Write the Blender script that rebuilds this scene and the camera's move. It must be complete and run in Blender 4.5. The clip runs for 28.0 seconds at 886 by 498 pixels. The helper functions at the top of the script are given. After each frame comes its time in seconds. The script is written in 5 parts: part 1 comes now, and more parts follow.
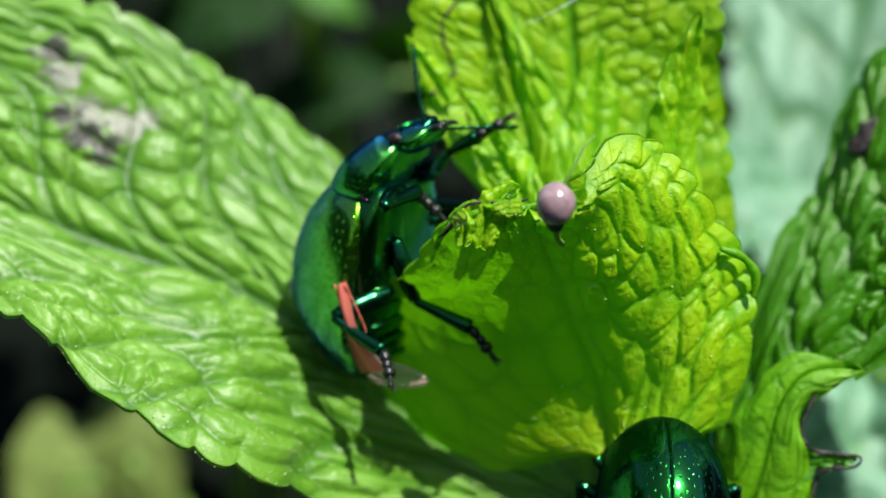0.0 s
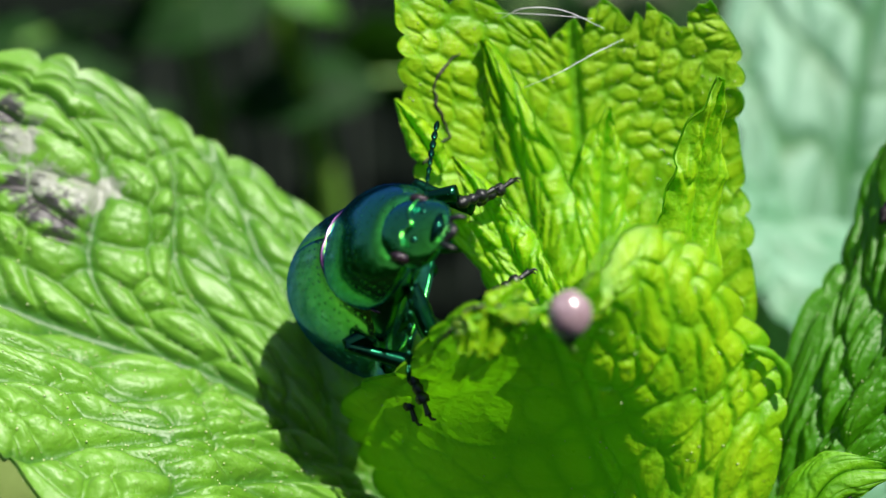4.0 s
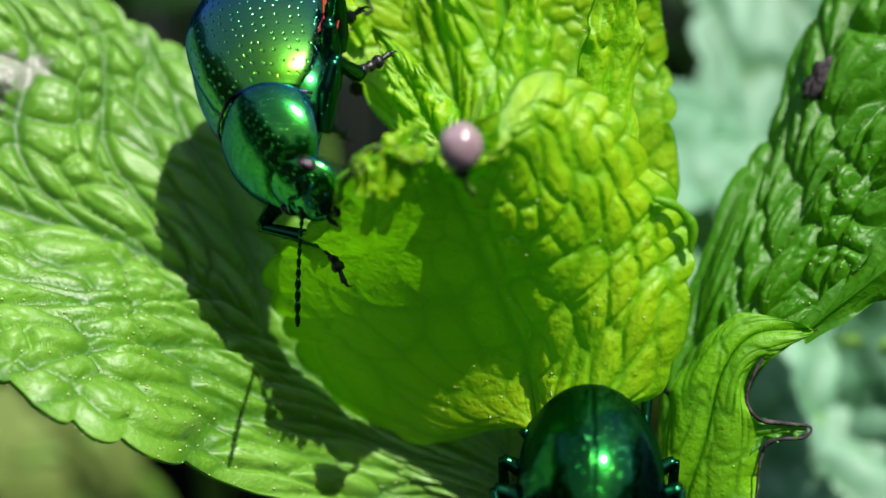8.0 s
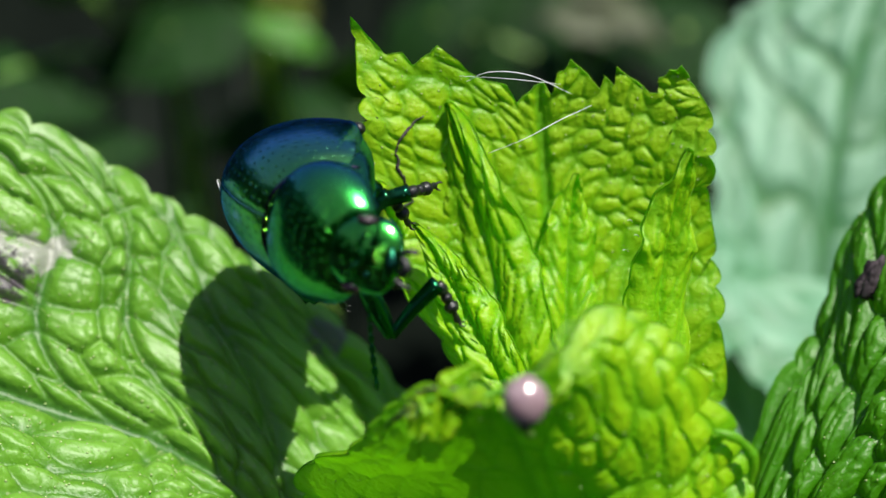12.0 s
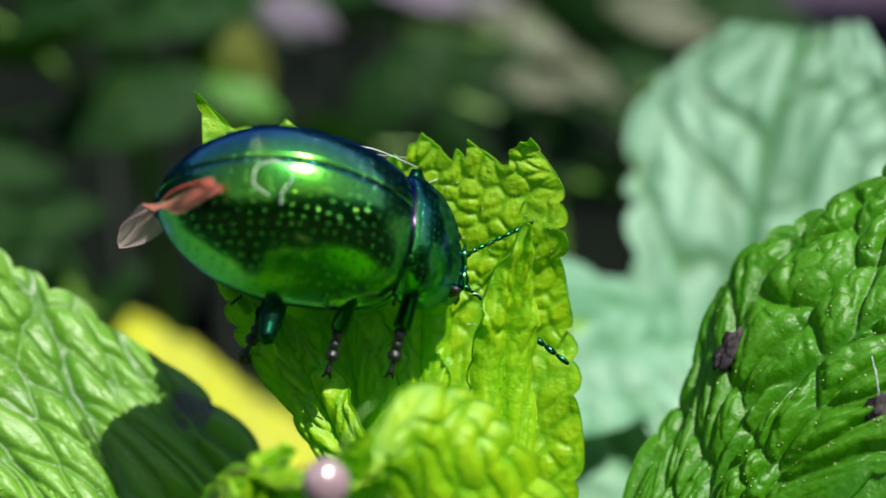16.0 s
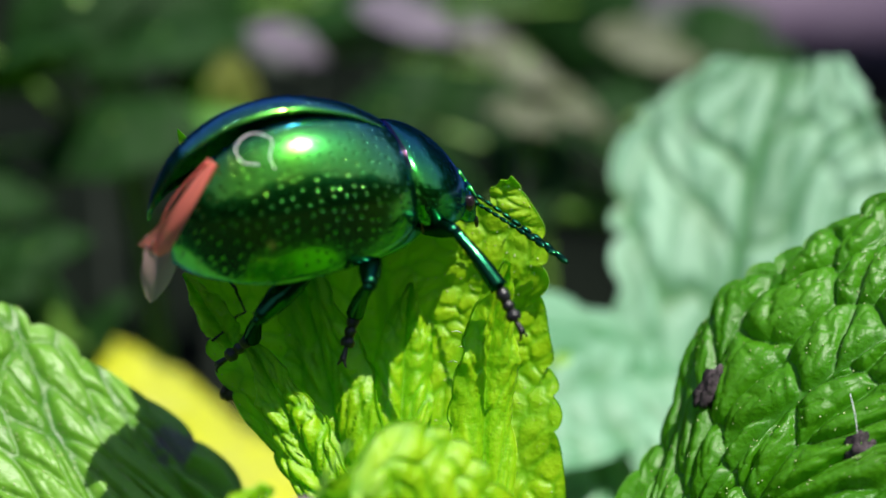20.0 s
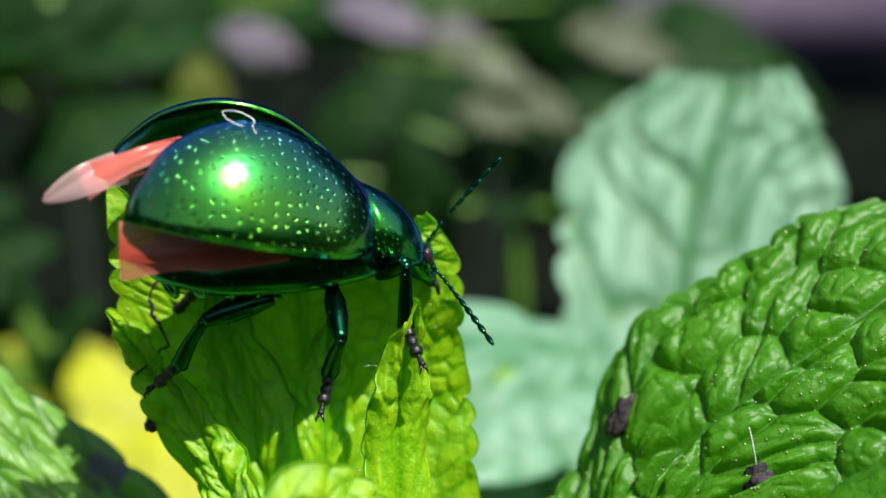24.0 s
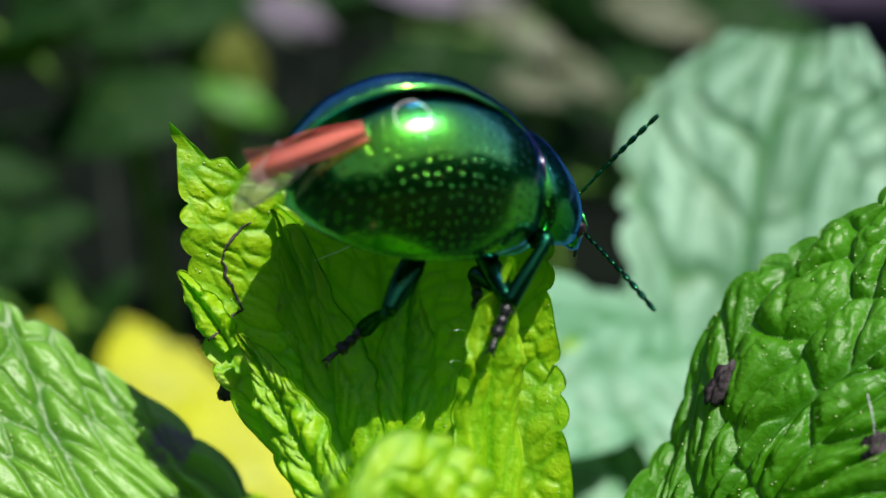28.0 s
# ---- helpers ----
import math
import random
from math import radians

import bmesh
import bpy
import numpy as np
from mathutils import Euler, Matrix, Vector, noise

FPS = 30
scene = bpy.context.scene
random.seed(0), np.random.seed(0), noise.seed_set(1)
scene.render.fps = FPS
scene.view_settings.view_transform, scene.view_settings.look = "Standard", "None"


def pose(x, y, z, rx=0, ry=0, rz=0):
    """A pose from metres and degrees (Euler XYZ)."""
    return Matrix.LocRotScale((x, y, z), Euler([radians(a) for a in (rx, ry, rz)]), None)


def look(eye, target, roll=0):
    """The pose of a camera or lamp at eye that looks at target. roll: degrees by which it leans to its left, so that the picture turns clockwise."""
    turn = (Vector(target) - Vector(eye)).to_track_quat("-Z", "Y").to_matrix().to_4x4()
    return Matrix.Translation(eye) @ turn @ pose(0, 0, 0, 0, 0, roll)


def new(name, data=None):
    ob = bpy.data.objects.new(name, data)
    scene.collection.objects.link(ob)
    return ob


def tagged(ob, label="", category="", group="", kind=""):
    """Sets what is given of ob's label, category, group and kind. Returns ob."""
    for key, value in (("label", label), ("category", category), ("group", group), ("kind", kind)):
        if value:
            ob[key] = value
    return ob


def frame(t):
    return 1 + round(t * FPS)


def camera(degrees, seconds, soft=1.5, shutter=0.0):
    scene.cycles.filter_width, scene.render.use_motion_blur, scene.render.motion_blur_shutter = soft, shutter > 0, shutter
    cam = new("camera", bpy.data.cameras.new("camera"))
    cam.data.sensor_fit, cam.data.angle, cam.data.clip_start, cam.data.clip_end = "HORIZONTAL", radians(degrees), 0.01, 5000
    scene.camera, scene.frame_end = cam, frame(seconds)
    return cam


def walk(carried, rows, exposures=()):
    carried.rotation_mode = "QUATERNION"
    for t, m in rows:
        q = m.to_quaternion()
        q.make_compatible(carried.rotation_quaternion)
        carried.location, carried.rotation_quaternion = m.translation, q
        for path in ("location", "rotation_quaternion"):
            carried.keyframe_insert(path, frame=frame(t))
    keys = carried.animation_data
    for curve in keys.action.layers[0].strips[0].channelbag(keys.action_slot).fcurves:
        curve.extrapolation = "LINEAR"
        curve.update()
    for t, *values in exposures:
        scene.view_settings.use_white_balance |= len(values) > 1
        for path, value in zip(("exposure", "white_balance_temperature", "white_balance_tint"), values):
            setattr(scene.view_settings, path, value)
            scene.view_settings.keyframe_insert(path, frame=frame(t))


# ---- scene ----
from mathutils.bvhtree import BVHTree

cam = camera(39.0, 28.0, soft=1.5)
# the lens is focused on the insect, with a small aperture
cam.data.dof.use_dof = True
cam.data.dof.focus_distance = 0.0418
cam.data.dof.aperture_fstop = 35.0
EYE, TILT = 0.11, -26.0
LOCAL = pose(0, 0, EYE, TILT, 0, 0)
MM = 0.001


def L(x, y, z):
    """A place given in millimetres from the first eye (right, ahead, up) in the world."""
    return LOCAL @ Vector((x * MM, y * MM, z * MM))


def LP(x, y, z, rx=0, ry=0, rz=0):
    return LOCAL @ pose(x * MM, y * MM, z * MM, rx, ry, rz)


# seconds, right, ahead, up in mm, yaw, pitch, roll
CAMERA_ROWS = [
    (0, -0.25, -4.44, -3.95, 0.94, 0.65, -0.21),
    (0.5, 0.12, -4.22, -3.14, 1.22, 0.35, 0.08),
    (1, 0.87, -3.96, -3.85, 1.23, -0.86, 0.47),
    (1.5, -0.08, -2.95, -3.66, 1.22, -1.38, 0.34),
    (2, -0.28, -1.53, -3.18, 1.48, -1.70, 0.49),
    (2.5, 0.64, -1.24, -1.47, 0.99, -0.65, 0.48),
    (4.5, -1.19, 0.10, 0.11, -0.13, -0.43, 0.25),
    (5, 0.00, 0.00, 0.00, -0.00, 0.00, -0.00),
    (5.5, 1.27, -0.04, -0.45, 0.25, -0.11, 0.01),
    (6, 1.61, 0.25, -0.30, 0.32, 0.31, -0.05),
    (6.5, 1.70, -0.32, 0.00, 0.02, 0.73, -0.10),
    (7, 2.57, -0.74, -0.25, -0.01, 1.13, -0.03),
    (7.5, 2.36, -0.36, -2.27, 0.24, 0.22, 0.28),
    (8, 2.49, -0.24, -4.52, 0.64, -0.67, 0.17),
    (8.5, 1.99, -0.45, -4.34, 0.63, -0.27, 0.26),
    (9, 1.78, -1.17, -4.03, 0.62, -0.06, 0.22),
    (9.5, 2.51, -1.07, -3.27, 0.70, 0.03, 0.18),
    (10, 2.94, -0.37, -3.37, 0.73, 0.11, 0.21),
    (10.5, 3.31, 0.15, -3.72, 0.74, 0.09, 0.37),
    (11, 1.75, 0.57, -2.05, -0.30, 0.30, 0.17),
    (11.5, -0.68, 0.96, 0.44, -0.68, 0.55, -0.76),
    (12, 0.06, 1.46, 1.41, -0.60, 0.81, -0.60),
    (12.5, 0.86, 2.37, 1.43, -0.72, 0.73, -0.40),
    (13, 1.06, 2.29, 1.35, -0.41, 1.04, -0.53),
    (13.5, 3.58, 2.85, 2.14, -0.68, 1.96, -0.45),
    (15.5, 5.56, 2.03, 1.18, -0.28, 3.51, -0.28),
    (16, 5.32, 1.78, 2.07, -0.50, 3.38, -0.31),
    (16.5, 6.86, 1.72, 1.72, -0.51, 3.92, -0.12),
    (17, 6.53, 1.04, 0.94, -0.41, 4.53, -0.11),
    (17.5, 4.47, 1.52, 0.93, -0.90, 4.35, -0.41),
    (18, 4.40, 1.77, 2.27, -1.00, 4.11, -0.35),
    (18.5, 5.71, 1.81, 2.56, -0.77, 4.18, -0.20),
    (19, 5.82, 2.04, 2.90, -1.10, 4.32, -0.21),
    (19.5, 5.46, 1.38, 2.11, -0.84, 4.76, -0.23),
    (20, 5.61, 1.60, 2.44, -0.98, 4.58, -0.36),
    (20.5, 5.62, 0.81, 2.50, -1.09, 4.92, -0.30),
    (21, 6.46, 0.51, 3.44, -1.03, 4.58, -0.41),
    (21.5, 6.67, 0.78, 3.73, -1.56, 4.78, -0.11),
    (23.5, 7.04, -0.55, 3.19, -1.56, 5.34, -1.04),
    (24, 8.27, 0.25, 4.09, -1.28, 3.93, -0.07),
    (24.5, 6.45, -0.36, 3.87, -1.15, 4.13, 0.09),
    (25, 5.81, -1.66, 5.39, -0.50, 3.84, -0.16),
    (25.5, 6.48, -1.90, 4.64, -0.82, 2.89, 0.04),
    (26, 7.56, -0.52, 4.07, -0.68, 1.79, -0.25),
    (26.5, 8.10, 0.53, 3.51, -0.45, 1.73, -0.39),
    (27, 9.12, 2.61, 2.45, -0.94, 1.92, 0.50),
    (27.5, 6.82, 2.91, 2.30, -0.60, 2.48, 0.09),
    (28, 5.94, 2.90, 3.54, -0.42, 2.99, 0.02),
]
# the clip's camera brightens and darkens its picture a little on the way
EXPOSURES = [(0, 0.53), (1, 0.58), (2, 0.8), (5, 0.5), (8, 0.5), (9, 0.7), (10, 0.76), (11, 0.7), (12, 0.44), (16, 0.52), (20, 0.57), (25, 0.52), (26, 0.42), (28, 0.42)]
walk(cam, [(t, LP(x, y, z, 90 + pitch, roll, yaw)) for t, x, y, z, yaw, pitch, roll in CAMERA_ROWS], EXPOSURES)

# ---- light ----
SUN_TO = (LOCAL.to_3x3() @ Vector((0.30, -0.645, 0.70))).normalized()
world = bpy.data.worlds.new("sky")
scene.world = world
world.use_nodes = True
wn = world.node_tree.nodes
sky = wn.new("ShaderNodeTexSky")
sky.sky_type = "NISHITA"
sky.sun_disc = False
sky.sun_elevation = math.asin(SUN_TO.z)
sky.sun_rotation = math.atan2(SUN_TO.x, SUN_TO.y)
world.node_tree.links.new(sky.outputs[0], wn["Background"].inputs[0])
wn["Background"].inputs[1].default_value = 0.075
sun = new("sun", bpy.data.lights.new("sun", "SUN"))
sun.data.energy = 5.0
sun.data.angle = radians(0.53)
sun.data.color = (1.0, 0.96, 0.88)
sun.matrix_world = look(SUN_TO * 3, (0, 0, 0))


# ---- materials ----
def material(name):
    m = bpy.data.materials.new(name)
    m.use_nodes = True
    nt = m.node_tree
    return m, nt, nt.nodes["Principled BSDF"], nt.nodes["Material Output"]


def node(nt, kind, **values):
    n = nt.nodes.new(kind)
    for key, value in values.items():
        n.inputs[key.replace("_", " ")].default_value = value
    return n


def mixed(nt, fac, a, b):
    """A colour mix node; fac a socket or number, a and b sockets or colours."""
    n = nt.nodes.new("ShaderNodeMix")
    n.data_type = "RGBA"
    for sock, v in ((n.inputs[0], fac), (n.inputs[6], a), (n.inputs[7], b)):
        if isinstance(v, bpy.types.NodeSocket):
            nt.links.new(v, sock)
        else:
            sock.default_value = v if not isinstance(v, tuple) else (*v, 1.0)
    return n.outputs[2]


def ramp(nt, source, low, high):
    n = nt.nodes.new("ShaderNodeMapRange")
    nt.links.new(source, n.inputs[0])
    n.inputs[1].default_value, n.inputs[2].default_value = low, high
    return n.outputs[0]


def coords(nt):
    return nt.nodes.new("ShaderNodeTexCoord").outputs["Object"]


def noise_tex(nt, scale, detail=3.0, rough=0.55):
    n = node(nt, "ShaderNodeTexNoise", Scale=scale, Detail=detail, Roughness=rough)
    nt.links.new(coords(nt), n.inputs["Vector"])
    return n.outputs["Fac"]


def leaf_material(name, dark, light, vein, glow, through_share=0.4, rough=0.42, spec=0.5, stain=(), gloss=0.12, top=None, bloom=0.0):
    """Fresh leaf: mottled green with toned veins, shade and sun painted into its quilting, fine glands, light shining
    through it.
    """
    m, nt, p, out = material(name)
    blotch = ramp(nt, noise_tex(nt, 260, 4), 0.35, 0.68)
    col = mixed(nt, blotch, dark, light)
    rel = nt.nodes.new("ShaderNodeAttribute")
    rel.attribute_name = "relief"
    # painted shading by height: vein tone in the creases, sunlit top on pillows
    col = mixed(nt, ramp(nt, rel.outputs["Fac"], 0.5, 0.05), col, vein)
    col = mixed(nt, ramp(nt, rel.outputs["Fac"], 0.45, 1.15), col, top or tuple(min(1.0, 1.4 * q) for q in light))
    fine = ramp(nt, noise_tex(nt, 2600, 2), 0.3, 0.75)
    col = mixed(nt, ramp(nt, fine, 0.0, 4.0), col, light)
    for centre, radius, colour in stain:
        gap = nt.nodes.new("ShaderNodeVectorMath")
        gap.operation = "DISTANCE"
        nt.links.new(coords(nt), gap.inputs[0])
        gap.inputs[1].default_value = centre
        rag = nt.nodes.new("ShaderNodeMath")
        rag.operation = "MULTIPLY_ADD"
        nt.links.new(noise_tex(nt, 1300, 5, 0.75), rag.inputs[0])
        rag.inputs[1].default_value = radius * 4.0
        nt.links.new(gap.outputs["Value"], rag.inputs[2])
        col = mixed(nt, ramp(nt, rag.outputs[0], radius * 3.05, radius * 2.6), col, colour)
    nt.links.new(col, p.inputs["Base Color"])
    p.inputs["Roughness"].default_value = rough
    rr = nt.nodes.new("ShaderNodeMapRange")
    nt.links.new(blotch, rr.inputs[0])
    rr.inputs[3].default_value, rr.inputs[4].default_value = rough - 0.09, rough + 0.10
    gland = node(nt, "ShaderNodeTexVoronoi", Scale=1250.0)
    nt.links.new(coords(nt), gland.inputs["Vector"])
    dot = ramp(nt, gland.outputs["Distance"], 0.11, 0.05)
    bead_rough = nt.nodes.new("ShaderNodeMix")
    nt.links.new(dot, bead_rough.inputs[0])
    nt.links.new(rr.outputs[0], bead_rough.inputs[2])
    bead_rough.inputs[3].default_value = 0.14
    nt.links.new(bead_rough.outputs[0], p.inputs["Roughness"])
    p.inputs["Specular IOR Level"].default_value = spec
    p.inputs["Coat Weight"].default_value, p.inputs["Coat Roughness"].default_value = gloss, 0.42
    p.inputs["Sheen Weight"].default_value, p.inputs["Sheen Roughness"].default_value = bloom, 0.5
    vor = node(nt, "ShaderNodeTexVoronoi", Scale=3800.0)
    nt.links.new(coords(nt), vor.inputs["Vector"])
    bump = node(nt, "ShaderNodeBump", Strength=0.25, Distance=0.00008)
    nt.links.new(vor.outputs["Distance"], bump.inputs["Height"])
    bump2 = node(nt, "ShaderNodeBump", Strength=0.5, Distance=0.0002)
    nt.links.new(noise_tex(nt, 2300, 5, 0.65), bump2.inputs["Height"])
    nt.links.new(bump.outputs[0], bump2.inputs["Normal"])
    bump3 = node(nt, "ShaderNodeBump", Strength=0.7, Distance=0.00003)
    nt.links.new(dot, bump3.inputs["Height"])
    nt.links.new(bump2.outputs[0], bump3.inputs["Normal"])
    nt.links.new(bump3.outputs[0], p.inputs["Normal"])
    tr = nt.nodes.new("ShaderNodeBsdfTranslucent")
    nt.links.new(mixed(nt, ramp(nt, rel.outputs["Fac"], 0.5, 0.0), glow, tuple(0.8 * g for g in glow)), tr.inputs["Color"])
    nt.links.new(bump2.outputs[0], tr.inputs["Normal"])
    mix = nt.nodes.new("ShaderNodeMixShader")
    mix.inputs[0].default_value = through_share
    nt.links.new(p.outputs[0], mix.inputs[1])
    nt.links.new(tr.outputs[0], mix.inputs[2])
    nt.links.new(mix.outputs[0], out.inputs[0])
    return m


def plain_material(name, a, b, scale=900.0, rough=0.6, metal=0.0, spec=0.5, bump_height=0.00005, bump_scale=None):
    """Two tones mottled by noise, with a fine relief."""
    m, nt, p, out = material(name)
    nt.links.new(mixed(nt, ramp(nt, noise_tex(nt, scale, 4), 0.35, 0.68), a, b), p.inputs["Base Color"])
    p.inputs["Roughness"].default_value, p.inputs["Metallic"].default_value = rough, metal
    p.inputs["Specular IOR Level"].default_value = spec
    bump = node(nt, "ShaderNodeBump", Strength=0.5, Distance=bump_height)
    nt.links.new(noise_tex(nt, bump_scale or scale * 3, 4), bump.inputs["Height"])
    nt.links.new(bump.outputs[0], p.inputs["Normal"])
    return m


def shell_material(name, base, other, edge, rough=0.2, pits=3000.0, pit_depth=0.000024, warm=(0.03, 0.16, 0.03), rowed=False):
    """Metallic beetle shell: polished, tinted towards another hue at grazing angles, with small punctures."""
    m, nt, p, out = material(name)
    nt.links.new(mixed(nt, ramp(nt, noise_tex(nt, 260, 2), 0.42, 0.62), base, other), p.inputs["Base Color"])
    p.inputs["Metallic"].default_value, p.inputs["Roughness"].default_value = 1.0, rough
    p.inputs["Specular Tint"].default_value = (*edge, 1.0)
    vor = node(nt, "ShaderNodeTexVoronoi", Scale=pits, Randomness=0.85)
    if rowed:
        vor.voronoi_dimensions = "2D"
        vor.inputs["Randomness"].default_value = 0.55
        nt.links.new(nt.nodes.new("ShaderNodeTexCoord").outputs["UV"], vor.inputs["Vector"])
    else:
        nt.links.new(coords(nt), vor.inputs["Vector"])
    bowl = nt.nodes.new("ShaderNodeMath")
    bowl.operation = "POWER"
    nt.links.new(ramp(nt, vor.outputs["Distance"], 0.0, 0.18), bowl.inputs[0])
    bowl.inputs[1].default_value = 2.0
    dots = bowl.outputs[0]
    bump = node(nt, "ShaderNodeBump", Strength=1.0, Distance=pit_depth)
    nt.links.new(dots, bump.inputs["Height"])
    grain = node(nt, "ShaderNodeBump", Strength=0.12, Distance=0.00003)
    nt.links.new(noise_tex(nt, 5200, 2), grain.inputs["Height"])
    nt.links.new(bump.outputs[0], grain.inputs["Normal"])
    nt.links.new(grain.outputs[0], p.inputs["Normal"])
    nt.links.new(grain.outputs[0], p.inputs["Coat Normal"])
    p.inputs["Coat Weight"].default_value, p.inputs["Coat Roughness"].default_value = 0.22, 0.05
    sheen = nt.nodes.new("ShaderNodeBsdfGlossy")
    sheen.inputs["Color"].default_value = (*edge, 1.0)
    sheen.inputs["Roughness"].default_value = rough * 0.8
    nt.links.new(grain.outputs[0], sheen.inputs["Normal"])
    gold = nt.nodes.new("ShaderNodeBsdfGlossy")
    gold.inputs["Color"].default_value = (*warm, 1.0)
    gold.inputs["Roughness"].default_value = rough * 0.6
    nt.links.new(grain.outputs[0], gold.inputs["Normal"])
    lobes = nt.nodes.new("ShaderNodeMixShader")
    lobes.inputs[0].default_value = 0.30
    nt.links.new(p.outputs[0], lobes.inputs[1])
    nt.links.new(gold.outputs[0], lobes.inputs[2])
    facing = nt.nodes.new("ShaderNodeLayerWeight")
    facing.inputs["Blend"].default_value = 0.5
    rim = nt.nodes.new("ShaderNodeMath")
    rim.operation = "POWER"
    nt.links.new(facing.outputs["Facing"], rim.inputs[0])
    rim.inputs[1].default_value = 1.6
    mix = nt.nodes.new("ShaderNodeMixShader")
    nt.links.new(rim.outputs[0], mix.inputs[0])
    nt.links.new(lobes.outputs[0], mix.inputs[1])
    nt.links.new(sheen.outputs[0], mix.inputs[2])
    nt.links.new(mix.outputs[0], out.inputs[0])
    return m


def wing_material(name, colour, clear, share):
    """Membrane with darker wrinkles, partly see-through."""
    m, nt, p, out = material(name)
    wave = node(nt, "ShaderNodeTexWave", Scale=130.0, Distortion=7.0, Detail=3.0)
    wave.bands_direction = "Y"
    nt.links.new(coords(nt), wave.inputs["Vector"])
    nt.links.new(mixed(nt, ramp(nt, wave.outputs["Fac"], 0.2, 0.9), colour, clear), p.inputs["Base Color"])
    p.inputs["Roughness"].default_value = 0.25
    bump = node(nt, "ShaderNodeBump", Strength=0.5, Distance=0.0001)
    nt.links.new(wave.outputs["Fac"], bump.inputs["Height"])
    nt.links.new(bump.outputs[0], p.inputs["Normal"])
    tr = nt.nodes.new("ShaderNodeBsdfTranslucent")
    nt.links.new(mixed(nt, 0.5, colour, clear), tr.inputs["Color"])
    tp = nt.nodes.new("ShaderNodeBsdfTransparent")
    m1, m2 = nt.nodes.new("ShaderNodeMixShader"), nt.nodes.new("ShaderNodeMixShader")
    m1.inputs[0].default_value, m2.inputs[0].default_value = 0.45, share
    nt.links.new(p.outputs[0], m1.inputs[1])
    nt.links.new(tr.outputs[0], m1.inputs[2])
    nt.links.new(m1.outputs[0], m2.inputs[1])
    nt.links.new(tp.outputs[0], m2.inputs[2])
    nt.links.new(m2.outputs[0], out.inputs[0])
    return m


# dark vein and pale top paint shade and sun into the quilting
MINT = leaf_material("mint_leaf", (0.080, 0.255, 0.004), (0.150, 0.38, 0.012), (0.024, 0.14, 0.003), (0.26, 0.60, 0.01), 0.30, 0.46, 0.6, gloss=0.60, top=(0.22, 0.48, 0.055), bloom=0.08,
    stain=[(L(-15.9, 46.6, 2.0), 0.0011, (0.38, 0.40, 0.33)),
           (L(-16.8, 46.9, 4.1), 0.0009, (0.38, 0.40, 0.33)),
           (L(-14.5, 47.1, 1.5), 0.0009, (0.38, 0.40, 0.33)),
           (L(-13.5, 47.6, 1.9), 0.0007, (0.38, 0.40, 0.33)),
           (L(-17.2, 47.0, 4.8), 0.00088, (0.035, 0.02, 0.035)),
           (L(-16.6, 46.6, 2.0), 0.00075, (0.035, 0.02, 0.035)),
           (L(-15.7, 46.2, 1.2), 0.001, (0.035, 0.02, 0.035)),
           (L(-14.9, 46.4, 0.7), 0.00088, (0.035, 0.02, 0.035)),
           (L(-4.1, 50.6, -1.2), 0.0008, (0.10, 0.05, 0.14)), (L(-3.7, 50.8, -1.5), 0.0006, (0.10, 0.05, 0.14))])
# top carries the yellow of sunlit pillows
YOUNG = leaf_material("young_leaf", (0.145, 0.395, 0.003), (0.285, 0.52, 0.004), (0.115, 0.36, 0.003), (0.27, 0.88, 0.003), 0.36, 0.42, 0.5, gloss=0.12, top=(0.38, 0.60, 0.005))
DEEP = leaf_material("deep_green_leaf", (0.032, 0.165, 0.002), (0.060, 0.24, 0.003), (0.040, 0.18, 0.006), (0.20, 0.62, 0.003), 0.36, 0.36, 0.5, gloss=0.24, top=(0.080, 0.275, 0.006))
PALE = leaf_material("pale_leaf", (0.055, 0.22, 0.085), (0.19, 0.37, 0.245), (0.03, 0.17, 0.03), (0.2, 0.42, 0.12), 0.26, 0.5, 0.6)
SHELL = shell_material("green_shell", (0.006, 0.41, 0.065), (0.10, 0.54, 0.012), (0.008, 0.12, 0.95), 0.25, 2700.0, 0.000024, (0.50, 0.74, 0.02), True)
THORAX = shell_material("bluish_shell", (0.004, 0.32, 0.05), (0.02, 0.40, 0.03), (0.010, 0.14, 0.80), 0.24, 4400.0, 0.000016, (0.25, 0.52, 0.05), True)
VIOLET = shell_material("violet_rim", (0.10, 0.03, 0.16), (0.16, 0.04, 0.10), (0.10, 0.04, 0.4), 0.2, 4400.0, 0.00001)
LIMB = shell_material("dark_green_limb", (0.004, 0.075, 0.035), (0.004, 0.045, 0.05), (0.02, 0.10, 0.14), 0.28, 4200.0, 0.00003)
# darker copy of the green shell: shade on the second beetle put into colour
SHADY_SHELL = shell_material("shaded_green_shell", (0.006, 0.16, 0.02), (0.02, 0.20, 0.02), (0.02, 0.12, 0.3), 0.22, 2900.0, 0.000012, (0.05, 0.25, 0.03), True)
FOOT = plain_material("black_foot", (0.003, 0.004, 0.005), (0.010, 0.010, 0.011), 3000, 0.4, 0.0, 0.6)
BELLY = shell_material("belly_plate", (0.004, 0.12, 0.03), (0.02, 0.16, 0.01), (0.1, 0.4, 0.5), 0.28, 3600.0)
EYEM = plain_material("insect_eye", (0.012, 0.006, 0.010), (0.035, 0.018, 0.026), 6000, 0.25)
RED = wing_material("red_membrane", (0.60, 0.07, 0.055), (0.80, 0.24, 0.19), 0.22)
SALMON = wing_material("salmon_membrane", (0.90, 0.22, 0.17), (0.94, 0.40, 0.36), 0.12)
CLEAR = wing_material("pink_membrane", (0.80, 0.52, 0.52), (0.88, 0.72, 0.74), 0.45)
